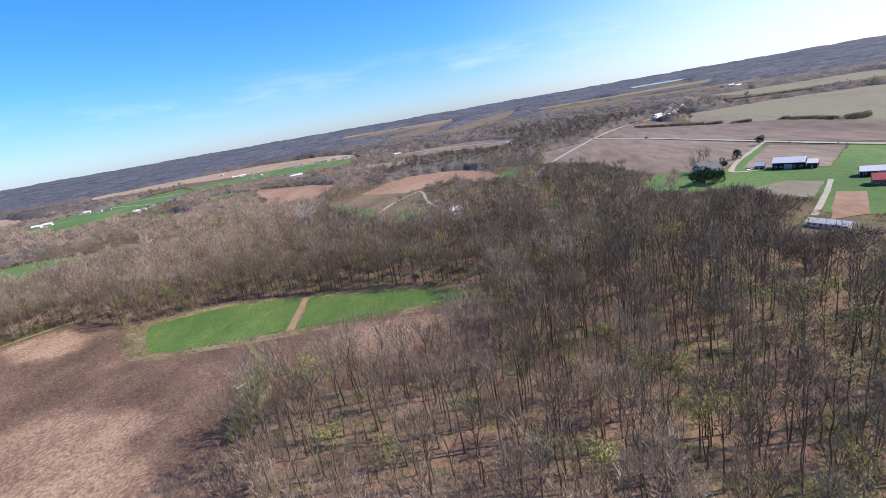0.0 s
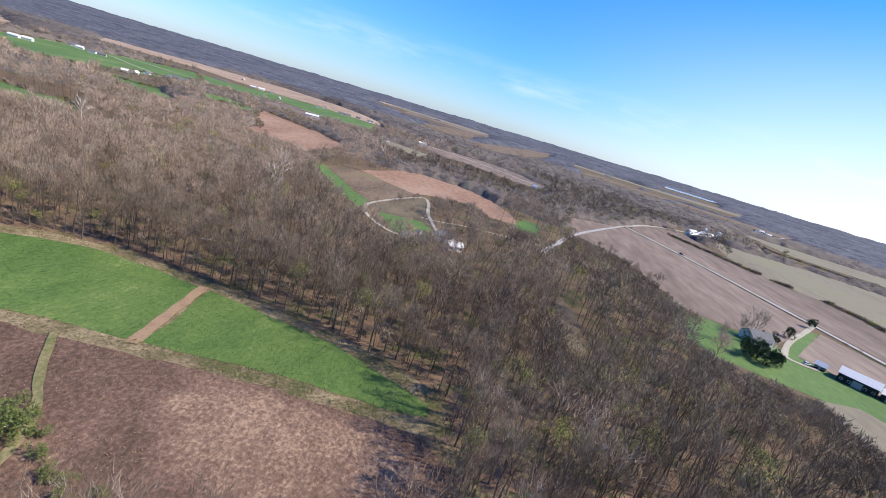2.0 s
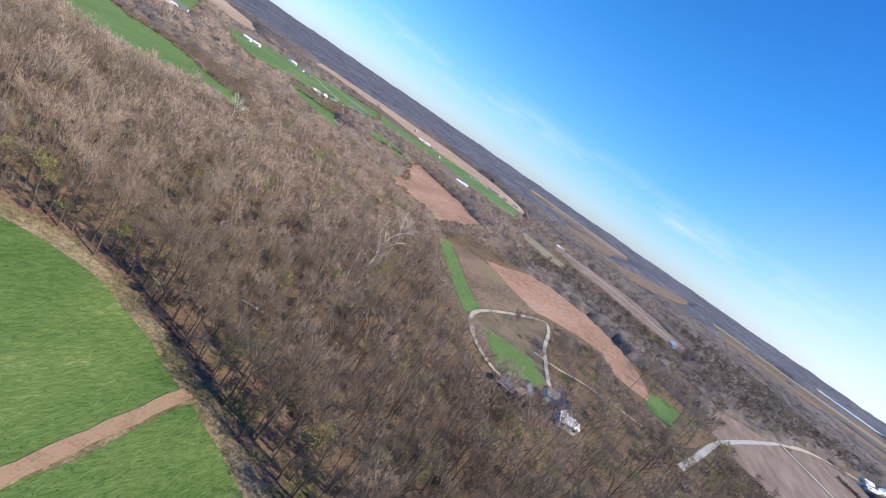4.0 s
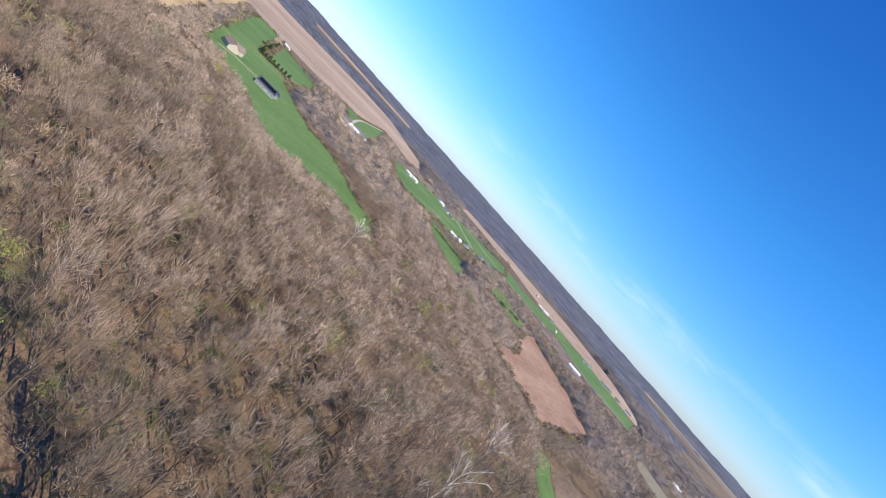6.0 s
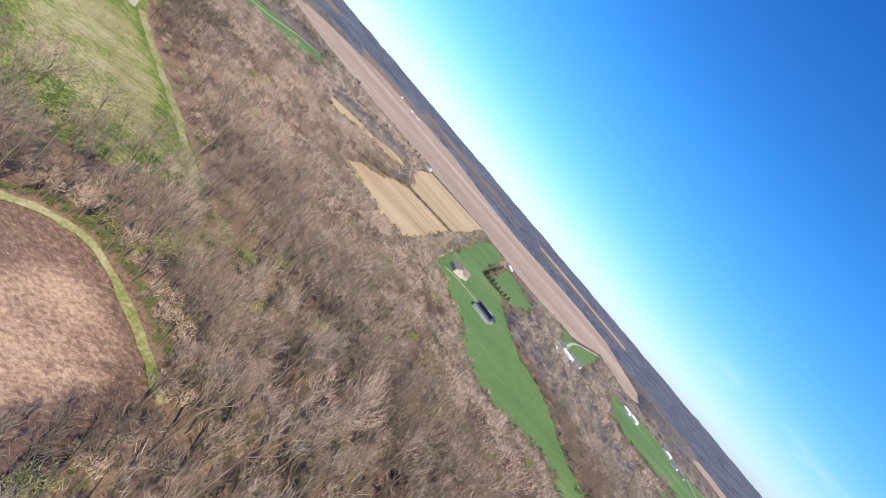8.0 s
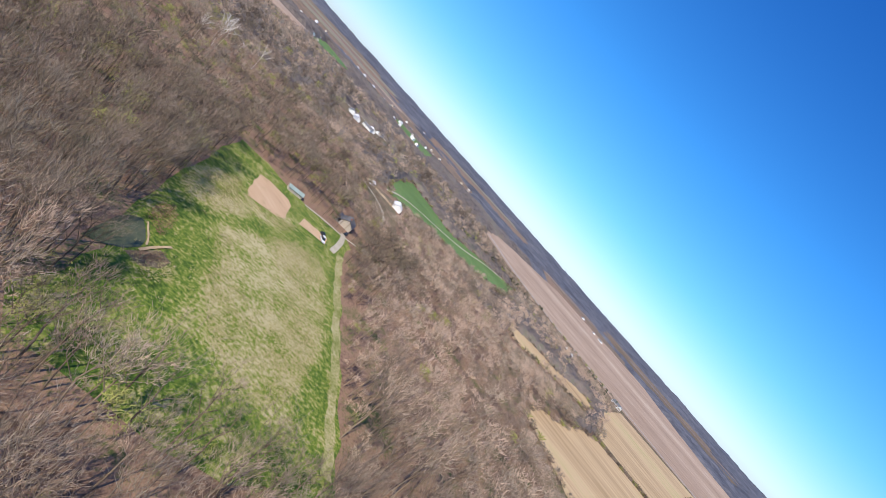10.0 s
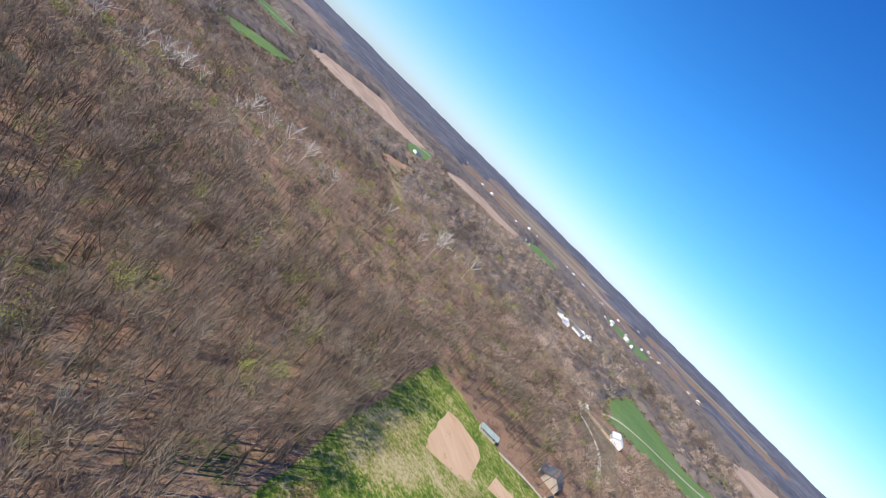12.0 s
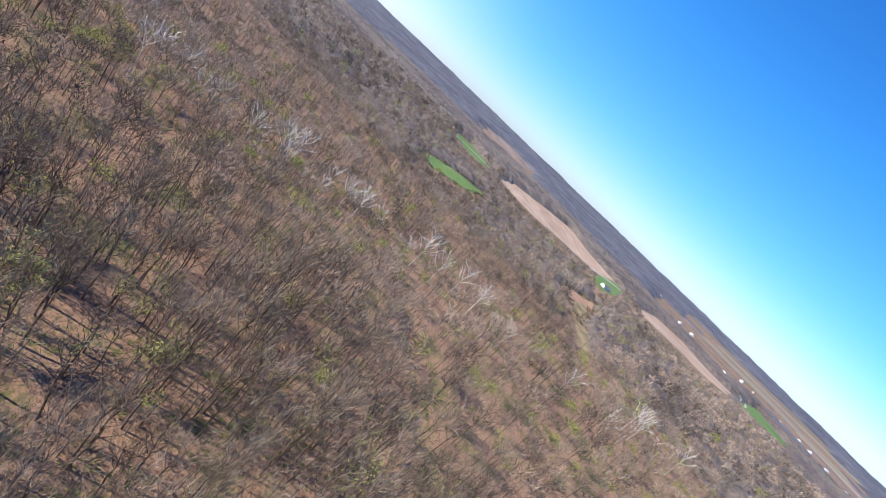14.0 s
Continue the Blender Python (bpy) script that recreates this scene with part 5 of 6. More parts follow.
def make_undergrowth():
    rng = np.random.default_rng(21)
    # green shrubs under the trees, in drifts
    x, y = scatter(rng, (-460, -150, 200, 420), 9.0)
    drift = np.sin(x / 23 + 0.7) * np.sin(y / 31 + 2.0) + 0.6 * np.sin(x / 9 + y / 13)
    keep = (nearness(x, y) < np.where(y < 0, 260, 170)) & ~unseen(x, y) & (drift + rng.uniform(-0.7, 0.7, x.shape) + np.where(y < 60, 0.35, 0) + np.where((x > 0) & (y > 40), 0.5, 0) > 0.45)
    x, y = x[keep], y[keep]
    keep = ~is_open(x, y)
    kinds = [tuft(400 + k, 60, 2.4, 2.2, 0.20, 0.8) for k in range(5)]
    clumps("undergrowth", x[keep], y[keep], kinds, M["shrub"], (0.5, 1.3), "low budding green shrubs under bare trees", "undergrowth", 3)
    # thin saplings under the trees of the north wood
    x, y = scatter(rng, (-330, 205, 40, 400), 7.0)
    keep = (nearness(x, y) < 120) & ~is_open(x, y)
    x, y = x[keep], y[keep]
    kinds = [grow(760 + k, 2, "bare", 9.0) for k in range(5)]
    n = len(x)
    V, T, I, C = spread(kinds, x, y, rng.uniform(0, 6.28, n), rng.uniform(0.5, 1.1, n), rng.uniform(0.05, 0.35, n), rng.integers(0, 5, n))
    tagged(from_arrays("saplings", V, T, [M["bark"], M["twig"]], I, C), "thin leafless saplings under taller bare trees", "saplings", kind="stuff")
    # brush and saplings along the edges of wood and field
    ex, ey = [], []
    rim = [(-206, 142), (-221, 154.5), (-232, 163), (-236, 176), (-231, 190.5), (-222, 204), (-214, 214)]
    for poly, gap in ((VERGE, 4.5), (MEADOW, 2.1), (BROWN, 2.4), (rim, 0.45)):
        for (x0, y0), (x1, y1) in zip(poly, poly[1:] + poly[:1] if poly is not rim else poly[1:]):
            n = max(1, int(math.hypot(x1 - x0, y1 - y0) / gap))
            f = (np.arange(n) + rng.uniform(0, 1, n)) / n
            ex.append(x0 + (x1 - x0) * f + rng.normal(0, 3.2, n))
            ey.append(y0 + (y1 - y0) * f + rng.normal(0, 3.2, n))
    x, y = np.concatenate(ex), np.concatenate(ey)
    keep = ~is_open(x, y)
    x, y = x[keep], y[keep]
    small = [grow(700 + k, 2, "budding" if k > 3 else "bare", 14.0) for k in range(6)]
    n = len(x)
    t, green = tints(rng, n, x, y)
    pick = np.where(green | (rng.random(n) < 0.15), 4 + rng.integers(0, 2, n), rng.integers(0, 4, n))
    t[pick > 3] = 0.8
    V, T, I, C = spread(small, x, y, rng.uniform(0, 6.28, n), rng.uniform(0.25, 0.72, n), t, pick)
    tagged(from_arrays("edge_brush", V, T, [M["bark"], M["twig"]], I, C), "brush and saplings along the field edges", "brush", kind="stuff")
    # thick low hedges and brushy brooks between the far fields
    hx, hy = [], []
    for line, gap, wide in HEDGES:
        for (x0, y0), (x1, y1) in zip(line, line[1:]):
            n = max(1, int(math.hypot(x1 - x0, y1 - y0) / gap))
            f = (np.arange(n) + rng.uniform(0, 1, n)) / n
            hx.append(x0 + (x1 - x0) * f + rng.normal(0, wide, n))
            hy.append(y0 + (y1 - y0) * f + rng.normal(0, wide, n))
    for name, poly, *_ in FIELDS:
        if name in EDGED:
            for (x0, y0), (x1, y1) in zip(poly, poly[1:] + poly[:1]):
                n = max(1, int(math.hypot(x1 - x0, y1 - y0) / 3.2))
                f = (np.arange(n) + rng.uniform(0, 1, n)) / n
                hx.append(x0 + (x1 - x0) * f + rng.normal(0, 2.2, n))
                hy.append(y0 + (y1 - y0) * f + rng.normal(0, 2.2, n))
    x, y = np.concatenate(hx), np.concatenate(hy)
    n = len(x)
    bush = [tuft(740 + k, 40, 3.2, 2.0, 0.5, 0.7) for k in range(7)]
    pick = rng.integers(0, 7, n)
    V, T, I, C = spread(bush, x, y, rng.uniform(0, 6.28, n), rng.uniform(0.6, 1.5, n), np.where(pick > 5, 0.8, rng.uniform(0, 0.36, n)), pick)
    tagged(from_arrays("hedgerows", V, T, [M["twig"]], I, C), "low brushy hedges and brooks between fields", "hedge", kind="stuff")
    # dead weeds standing in the fallow field
    x, y = scatter(rng, (-235, 50, 10, 212), 1.35)
    keep = inside(BROWN, x, y) & (rng.random(x.shape) < 0.8)
    x, y = x[keep], y[keep]
    kinds = [tuft(420 + k, 8, 0.5, 0.9, 0.26, 2.2) for k in range(6)]
    clumps("dead_weeds", x, y, kinds, M["weed_stalks"], (0.5, 1.3), "dead reddish-brown weeds standing in a fallow field", "weeds", 4)
    # tan grass clumps in the meadow
    x, y = scatter(rng, (-410, 0, -225, 180), 1.05)
    drift = np.sin(x / 17 + 1.1) * np.sin(y / 21 + 0.3) + 0.5 * np.sin(x / 6 - y / 8)
    keep = inside(MEADOW, x, y) & ((inside(DEAD_GRASS[0], x, y) | inside(DEAD_GRASS[1], x, y)) & (drift + rng.uniform(-0.9, 0.9, x.shape) > -0.3) | (rng.random(x.shape) < 0.035) | ((np.hypot(x + 272, y - 105) < 6) & (y > 102)))
    x, y = x[keep], y[keep]
    kinds = [tuft(440 + k, 9, 0.9, 0.9, 0.26, 1.3) for k in range(6)]
    clumps("meadow_grass", x, y, kinds, M["dead_grass"], (0.6, 1.3), "clumps of tan dead grass in a green meadow", "grass", 5)
    # brown reeds beside the pond
    x, y = scatter(rng, (-294, 74, -266, 106), 0.8)
    keep = inside([(-279, 85), (-285, 78), (-292, 76), (-289, 84), (-279, 94)], x, y) | inside([(-267, 101), (-277, 100), (-276, 104), (-268, 105)], x, y)
    kinds = [tuft(520 + k, 9, 1.3, 0.6, 0.14, 0.6) for k in range(5)]
    clumps("pond_reeds", x[keep], y[keep], kinds, M["weed_stalks"], (0.6, 1.2), "brown dead reeds beside the pond", "reeds", 9)
    # the crop itself, in fine tufts
    x, y = scatter(rng, (-168, 160, -4, 222), 0.95)
    keep = inside(CROP, x, y) & (np.abs((x + 89.5) + (y - 199) * 0.19) > 2.4)
    kinds = [tuft(480 + k, 4, 0.55, 0.45, 0.20, 0.6) for k in range(6)]
    clumps("crop_tufts", x[keep], y[keep], kinds, M["crop"], (0.5, 1.4), "young green winter crop", "crop", 8)
    # the rank straw between crop and fallow
    x, y = scatter(rng, (-175, 160, 2, 226), 1.3)
    keep = inside(VERGE, x, y) & ~inside(CROP, x, y)
    kinds = [tuft(460 + k, 8, 1.5, 0.6, 0.16, 0.5) for k in range(6)]
    clumps("straw_clumps", x[keep], y[keep], kinds, M["straw"], (0.4, 1.2), "rank dead straw along the crop edge", "grass", 6)


make_undergrowth()
make_woods()


def make_far_crowns(rng, x, y, z, wood):
    """Single crowns that stand out of the far canopy."""
    kinds = []
    for k in range(8):
        V, T, I = thicket(900 + k, 3)
        kinds.append((V * np.array((1, 1, 0.8), np.float32), T[::2], I[::2]))
    rr = np.hypot(x - CX, y - CY)
    seen = wood & (nearness(x, y) > 850) & (rr < 1600)
    px, py, pz = x[seen], y[seen], z[seen]
    keep = rng.random(len(px)) < np.clip((1700 - np.hypot(px - CX, py - CY)) / 2000, 0.04, 0.42)
    px, py, pz = px[keep] + rng.uniform(-5, 5, keep.sum()), py[keep] + rng.uniform(-5, 5, keep.sum()), pz[keep]
    n = len(px)
    V, T, I, C = spread(kinds, px, py, rng.uniform(0, 6.28, n), rng.uniform(0.38, 0.62, n), np.clip(rng.normal(0.28, 0.13, n) + 0.08 * np.sin(px / 130) * np.sin(py / 170), 0, 0.85), rng.integers(0, 8, n), pz - 2.5)
    tagged(from_arrays("far_crowns", V, T, [M["far_twig"]], I, C), "distant leafless crowns above far woods", "woodland", kind="stuff")


def make_far_canopy():
    """The treetops of the far woods as one rough sheet, let down to the ground at the fields."""
    rng = np.random.default_rng(11)
    radii = [150.0]
    while radii[-1] < RIM:
        radii.append(radii[-1] + max(9.0, 0.0125 * radii[-1]))
    radii = np.array(radii)
    radii[-1] = RIM
    n = 720
    a = np.linspace(0, 2 * np.pi, n, endpoint=False)
    rr, aa = np.meshgrid(radii, a, indexing="ij")
    rr = rr * (1 + rng.uniform(-0.003, 0.003, rr.shape))
    aa = aa + rng.uniform(-0.003, 0.003, aa.shape)
    x, y = CX + rr * np.cos(aa), CY + rr * np.sin(aa)
    top = rng.uniform(8.5, 17.5, x.shape) + 4.5 * np.sin(x / 90 + 2 * np.sin(y / 210)) * np.sin(y / 70 + 2 * np.sin(x / 260))
    wood = ((nearness(x, y) > 385) | (unseen(x, y) & (nearness(x, y) > 225))) & ~is_open(x, y) & ~hides_a_field(x, y, top * 0.8)
    around = sum(np.roll(np.roll(wood, p, 0), q, 1).astype(int) for p in (-1, 0, 1) for q in (-1, 0, 1))
    wood = wood & (around >= 4)
    soft = wood.astype(float)
    for _ in range(2):
        soft = sum(np.roll(np.roll(soft, p, 0), q, 1) for p in (-1, 0, 1) for q in (-1, 0, 1)) / 9
    z = height(x, y) + np.where(wood, top * np.clip(0.4 + 0.75 * (soft - 0.35) / 0.65, 0.4, 1.0) * np.where(nearness(x, y) > 850, 0.8, 0.5), -1.0)
    make_far_crowns(rng, x, y, z, wood)
    v = np.stack([x, y, z], -1).reshape(-1, 3)
    k = len(radii)
    i, j = np.meshgrid(np.arange(k - 1), np.arange(n), indexing="ij")
    p00, p01, p10, p11 = i * n + j, i * n + (j + 1) % n, (i + 1) * n + j, (i + 1) * n + (j + 1) % n
    w = wood.ravel()
    t = np.concatenate([np.stack([p00, p10, p11], -1).reshape(-1, 3), np.stack([p00, p11, p01], -1).reshape(-1, 3)])
    t = t[w[t].any(1)]
    used = np.unique(t)
    remap = np.zeros(len(v), np.int64)
    remap[used] = np.arange(len(used))
    # triangles past 1600 m take the canopy copy with haze in its colour
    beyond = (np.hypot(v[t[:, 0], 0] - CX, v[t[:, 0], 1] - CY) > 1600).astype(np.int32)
    ob = from_arrays("distant_woods", v[used], remap[t], [M["canopy"], M["hazed_canopy"]], beyond)
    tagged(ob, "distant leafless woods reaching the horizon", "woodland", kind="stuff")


make_far_canopy()


# ---- buildings ----
M["white_wall"] = material("white_siding", [(0.0, (0.66, 0.65, 0.62)), (1.0, (0.80, 0.79, 0.76))], 0.4, 4.0, 0.6, 0.15, 6.0, (1, 1, 6))
M["grey_wall"] = material("grey_siding", [(0.0, (0.26, 0.26, 0.26)), (1.0, (0.36, 0.36, 0.35))], 0.4, 4.0, 0.7, 0.15, 6.0, (1, 1, 6))
M["tan_wall"] = material("tan_siding", [(0.0, (0.42, 0.35, 0.27)), (1.0, (0.52, 0.45, 0.36))], 0.4, 4.0, 0.7, 0.15, 6.0, (1, 1, 6))
M["dark_wall"] = material("black_barn_boards", [(0.0, (0.018, 0.015, 0.014)), (1.0, (0.045, 0.036, 0.032))], 0.5, 5.0, 0.8, 0.3, 6.0, (6, 6, 1))
M["brick_wall"] = material("red_brick_wall", [(0.0, (0.24, 0.10, 0.075)), (1.0, (0.36, 0.17, 0.12))], 0.6, 8.0, 0.85, 0.2, 10.0)
M["metal_roof"] = material("pale_sheet_roof", [(0.0, (0.66, 0.63, 0.60)), (1.0, (0.82, 0.79, 0.76))], 0.3, 3.0, 0.5, 0.15, 4.0, (8, 1, 1))
M["shingle"] = material("grey_shingles", [(0.0, (0.11, 0.108, 0.108)), (1.0, (0.21, 0.205, 0.20))], 0.5, 6.0, 0.85, 0.3, 9.0)
M["brown_shingle"] = material("brown_shingles", [(0.0, (0.16, 0.115, 0.09)), (1.0, (0.29, 0.22, 0.18))], 0.5, 6.0, 0.85, 0.3, 9.0)
M["dark_roof"] = material("dark_blue_grey_roof", [(0.0, (0.035, 0.042, 0.055)), (1.0, (0.075, 0.085, 0.10))], 0.5, 6.0, 0.6, 0.2, 9.0)
M["red_roof"] = material("red_sheet_roof", [(0.0, (0.42, 0.06, 0.06)), (1.0, (0.56, 0.11, 0.10))], 0.4, 4.0, 0.5, 0.15, 5.0, (8, 1, 1))
M["green_roof"] = material("weathered_green_roof", [(0.0, (0.20, 0.26, 0.23)), (1.0, (0.36, 0.42, 0.38))], 0.4, 4.0, 0.6, 0.15, 5.0)
M["glass"] = material("window_glass", [(0.0, (0.02, 0.025, 0.03)), (1.0, (0.04, 0.045, 0.05))], 0.5, 2.0, 0.08, 0.0, spec=0.8)
M["door"] = material("painted_door", [(0.0, (0.30, 0.28, 0.26)), (1.0, (0.42, 0.40, 0.37))], 0.6, 3.0, 0.6, 0.1, 5.0)
M["solar"] = material("solar_glass", [(0.0, (0.008, 0.010, 0.018)), (1.0, (0.018, 0.022, 0.035))], 0.5, 2.0, 0.15, 0.0, spec=0.7)
M["deck"] = material("grey_deck_boards", [(0.0, (0.20, 0.17, 0.14)), (1.0, (0.32, 0.28, 0.24))], 0.5, 4.0, 0.8, 0.2, 6.0)
M["paint_white"] = material("white_car_paint", [(0.0, (0.72, 0.72, 0.72)), (1.0, (0.80, 0.80, 0.80))], 0.5, 2.0, 0.25, 0.0)
M["paint_dark"] = material("dark_car_paint", [(0.0, (0.015, 0.017, 0.02)), (1.0, (0.03, 0.032, 0.036))], 0.5, 2.0, 0.25, 0.0)
M["rubber"] = material("tyre_rubber", [(0.0, (0.012, 0.012, 0.012)), (1.0, (0.025, 0.025, 0.025))], 1.0, 5.0, 0.9, 0.0)
M["steel"] = material("galvanised_steel", [(0.0, (0.45, 0.46, 0.47)), (1.0, (0.62, 0.63, 0.64))], 0.4, 3.0, 0.4, 0.1, 4.0, metal=0.6)


def part(name, bm, mat, parent, label=""):
    """Links a bmesh as one mesh object under a thing or a part."""
    me = bpy.data.meshes.new(name)
    bmesh.ops.recalc_face_normals(bm, faces=bm.faces[:])
    bm.to_mesh(me)
    bm.free()
    me.materials.append(mat)
    ob = new(name, me)
    ob.parent = parent
    if label:
        ob["label"] = label
    return ob


def box(x0, y0, z0, x1, y1, z1, bm=None, bevel=0.0):
    bm = bm or bmesh.new()
    v = [bm.verts.new(p) for p in ((x0, y0, z0), (x1, y0, z0), (x1, y1, z0), (x0, y1, z0), (x0, y0, z1), (x1, y0, z1), (x1, y1, z1), (x0, y1, z1))]
    for f in ((3, 2, 1, 0), (4, 5, 6, 7), (0, 1, 5, 4), (1, 2, 6, 5), (2, 3, 7, 6), (3, 0, 4, 7)):
        bm.faces.new([v[i] for i in f])
    if bevel:
        bmesh.ops.bevel(bm, geom=bm.edges[:], offset=bevel, segments=1, affect="EDGES")
    return bm


def gable_body(length, width, eaves, rise):
    """Walls with pointed gables, as one closed shell."""
    l, w = length / 2, width / 2
    bm = bmesh.new()
    ring = [(-l, -w, -0.5), (-l, w, -0.5), (-l, w, eaves), (-l, 0, eaves + rise), (-l, -w, eaves)]
    a = [bm.verts.new(p) for p in ring]
    b = [bm.verts.new((-x, y, z)) for x, y, z in ring]
    bm.faces.new(a)
    bm.faces.new(b[::-1])
    for i in range(5):
        j = (i + 1) % 5
        bm.faces.new([a[i], b[i], b[j], a[j]])
    return bm


def roof_slab(length, width, eaves, rise, side, over=0.5, thick=0.18):
    l, w = length / 2 + over, width / 2
    slope = rise / w
    lift = 0.03
    y1, z1 = side * (w + over), eaves - over * slope + lift
    bm = bmesh.new()
    low = [(-l, 0, eaves + rise + lift), (l, 0, eaves + rise + lift), (l, y1, z1), (-l, y1, z1)]
    a = [bm.verts.new(p) for p in low]
    b = [bm.verts.new((x, y, z + thick)) for x, y, z in low]
    bm.faces.new(a)
    bm.faces.new(b[::-1])
    for i in range(4):
        j = (i + 1) % 4
        bm.faces.new([a[i], a[j], b[j], b[i]])
    return bm


def building(name, x, y, turn, length, width, eaves, rise, wall, roof, label, category, group="", windows=3, big_door=False, chimney=False, wing=None, porch=False, panels=0):
    """A gabled building with walls, two roof slopes, windows, doors; wing: (length, width, offset along, side) adds a cross gable."""
    root = new(name)
    root.matrix_world = pose(x, y, float(height(x, y)) + 0.15, 0, 0, turn)
    tagged(root, label, category, group)
    l, w = length / 2, width / 2
    part("wall", gable_body(length, width, eaves, rise), M[wall], root)
    for s in (-1, 1):
        part("roof", roof_slab(length, width, eaves, rise, s), M[roof], root)
    for s in (-1, 1):
        for k in range(windows):
            cx = -l + length * (k + 0.5) / windows
            if k == windows // 2:
                d = 2.2 if big_door else 0.55
                part("door", box(cx - d, s * w - 0.06, -0.1, cx + d, s * w + 0.06, min(eaves - 0.4, 3.4 if big_door else 2.1)), M["door"], root)
                continue
            win = part("window", box(cx - 0.7, s * w - 0.05, 1.0, cx + 0.7, s * w + 0.07, min(2.3, eaves - 0.3)), M["white_wall"], root, "white framed window")
            part("pane", box(cx - 0.58, s * w - 0.02 if s < 0 else s * w - 0.08, 1.12, cx + 0.58, s * w + 0.02 if s < 0 else s * w + 0.09, min(2.18, eaves - 0.42)) if s > 0 else box(cx - 0.58, s * w - 0.09, 1.12, cx + 0.58, s * w, min(2.18, eaves - 0.42)), M["glass"], win)
        if big_door:
            part("gable_door", box(s * l - 0.07, -1.9, -0.1, s * l + 0.07, 1.9, min(eaves - 0.2, 3.6)), M["door"], root, "wide sliding barn door")
    if chimney:
        part("chimney", box(l * 0.35 - 0.45, -0.45, eaves, l * 0.35 + 0.45, 0.45, eaves + rise + 0.9, bevel=0.04), M["brick_wall"], root, "red brick chimney")
    if wing:
        wl, ww, off, side = wing
        body = gable_body(wl, ww, eaves * 0.97, rise * ww / width)
        bmesh.ops.transform(body, matrix=pose(off, side * (w + wl / 2 - 0.8), 0, 0, 0, 90), verts=body.verts[:])
        part("wing_wall", body, M[wall], root)
        for s in (-1, 1):
            slab = roof_slab(wl, ww, eaves * 0.97, rise * ww / width, s)
            bmesh.ops.transform(slab, matrix=pose(off, side * (w + wl / 2 - 0.8), 0, 0, 0, 90), verts=slab.verts[:])
            part("wing_roof", slab, M[roof], root)
        end = side * (w + wl - 0.8)
        part("garage_door", box(off - 2.3, end - 0.06, 0, off + 2.3, end + 0.06, 2.2), M["white_wall"], root, "white garage door")
    if porch:
        part("porch_floor", box(-l, -w - 2.6, -0.3, l, -w - 0.02, 0.25), M["deck"], root, "grey board deck")
        for k in range(4):
            px = -l + 0.3 + (length - 0.6) * k / 3
            part("post", box(px - 0.08, -w - 2.5, 0.25, px + 0.08, -w - 2.34, eaves - 0.35), M["white_wall"], root)
        part("porch_roof", box(-l, -w - 2.8, eaves - 0.35, l, -w - 0.55, eaves - 0.2), M[roof], root)
    for k in range(panels):
        px = -l + 1.2 + (length - 2.4) * (k + 0.5) / panels
        hw = (length - 2.4) / panels / 2 - 0.06
        a, b = 0.18, 0.82
        bm = bmesh.new()
        z = lambda f: eaves + rise * (1 - f) + 0.30
        bm.faces.new([bm.verts.new(p) for p in ((px - hw, -w * a, z(a)), (px + hw, -w * a, z(a)), (px + hw, -w * b, z(b)), (px - hw, -w * b, z(b)))])
        bmesh.ops.solidify(bm, geom=bm.faces[:], thickness=0.06)
        part("solar_panel", bm, M["solar"], root, "black solar panel on the roof")
    return root


def silo(x, y, r, tall, label):
    root = new("silo")
    root.matrix_world = pose(x, y, float(height(x, y)), 0, 0, 0)
    tagged(root, label, "silo", "farm silos")
    bm = bmesh.new()
    bmesh.ops.create_cone(bm, cap_ends=True, segments=20, radius1=r, radius2=r, depth=tall, matrix=Matrix.Translation((0, 0, tall / 2)))
    part("shell", bm, M["steel"], root)
    bm = bmesh.new()
    bmesh.ops.create_cone(bm, cap_ends=True, segments=20, radius1=r * 1.04, radius2=r * 0.12, depth=r * 0.8, matrix=Matrix.Translation((0, 0, tall + r * 0.4)))
    part("cap", bm, M["metal_roof"], root)
    return root


def vehicle(name, x, y, turn, paint, label, long=4.6, tall=1.6, category="car"):
    root = new(name)
    root.matrix_world = pose(x, y, float(height(x, y)) + 0.32, 0, 0, turn)
    tagged(root, label, category)
    l = long / 2
    bm = box(-l, -0.9, 0.3, l, 0.9, 0.95, bevel=0.12)
    part("body", bm, M[paint], root)
    bm = bmesh.new()
    pts = [(-l * 0.75, 0.78, 0.95), (l * 0.45, 0.78, 0.95), (l * 0.2, 0.68, tall), (-l * 0.6, 0.68, tall)]
    a = [bm.verts.new(p) for p in pts]
    b = [bm.verts.new((px, -py, pz)) for px, py, pz in pts]
    bm.faces.new(a)
    bm.faces.new(b[::-1])
    for i in range(4):
        bm.faces.new([a[i], b[i], b[(i + 1) % 4], a[(i + 1) % 4]])
    part("cabin", bm, M["glass"], root, "dark glass cabin")
    part("roof", box(-l * 0.6, -0.66, tall, l * 0.2, 0.66, tall + 0.05), M[paint], root)
    for sx in (-0.62, 0.62):
        for sy in (-0.82, 0.82):
            bm = bmesh.new()
            bmesh.ops.create_cone(bm, cap_ends=True, segments=12, radius1=0.33, radius2=0.33, depth=0.22, matrix=pose(sx * l, sy, 0.33 - 0.02, 90))
            part("wheel", bm, M["rubber"], root)
    return root


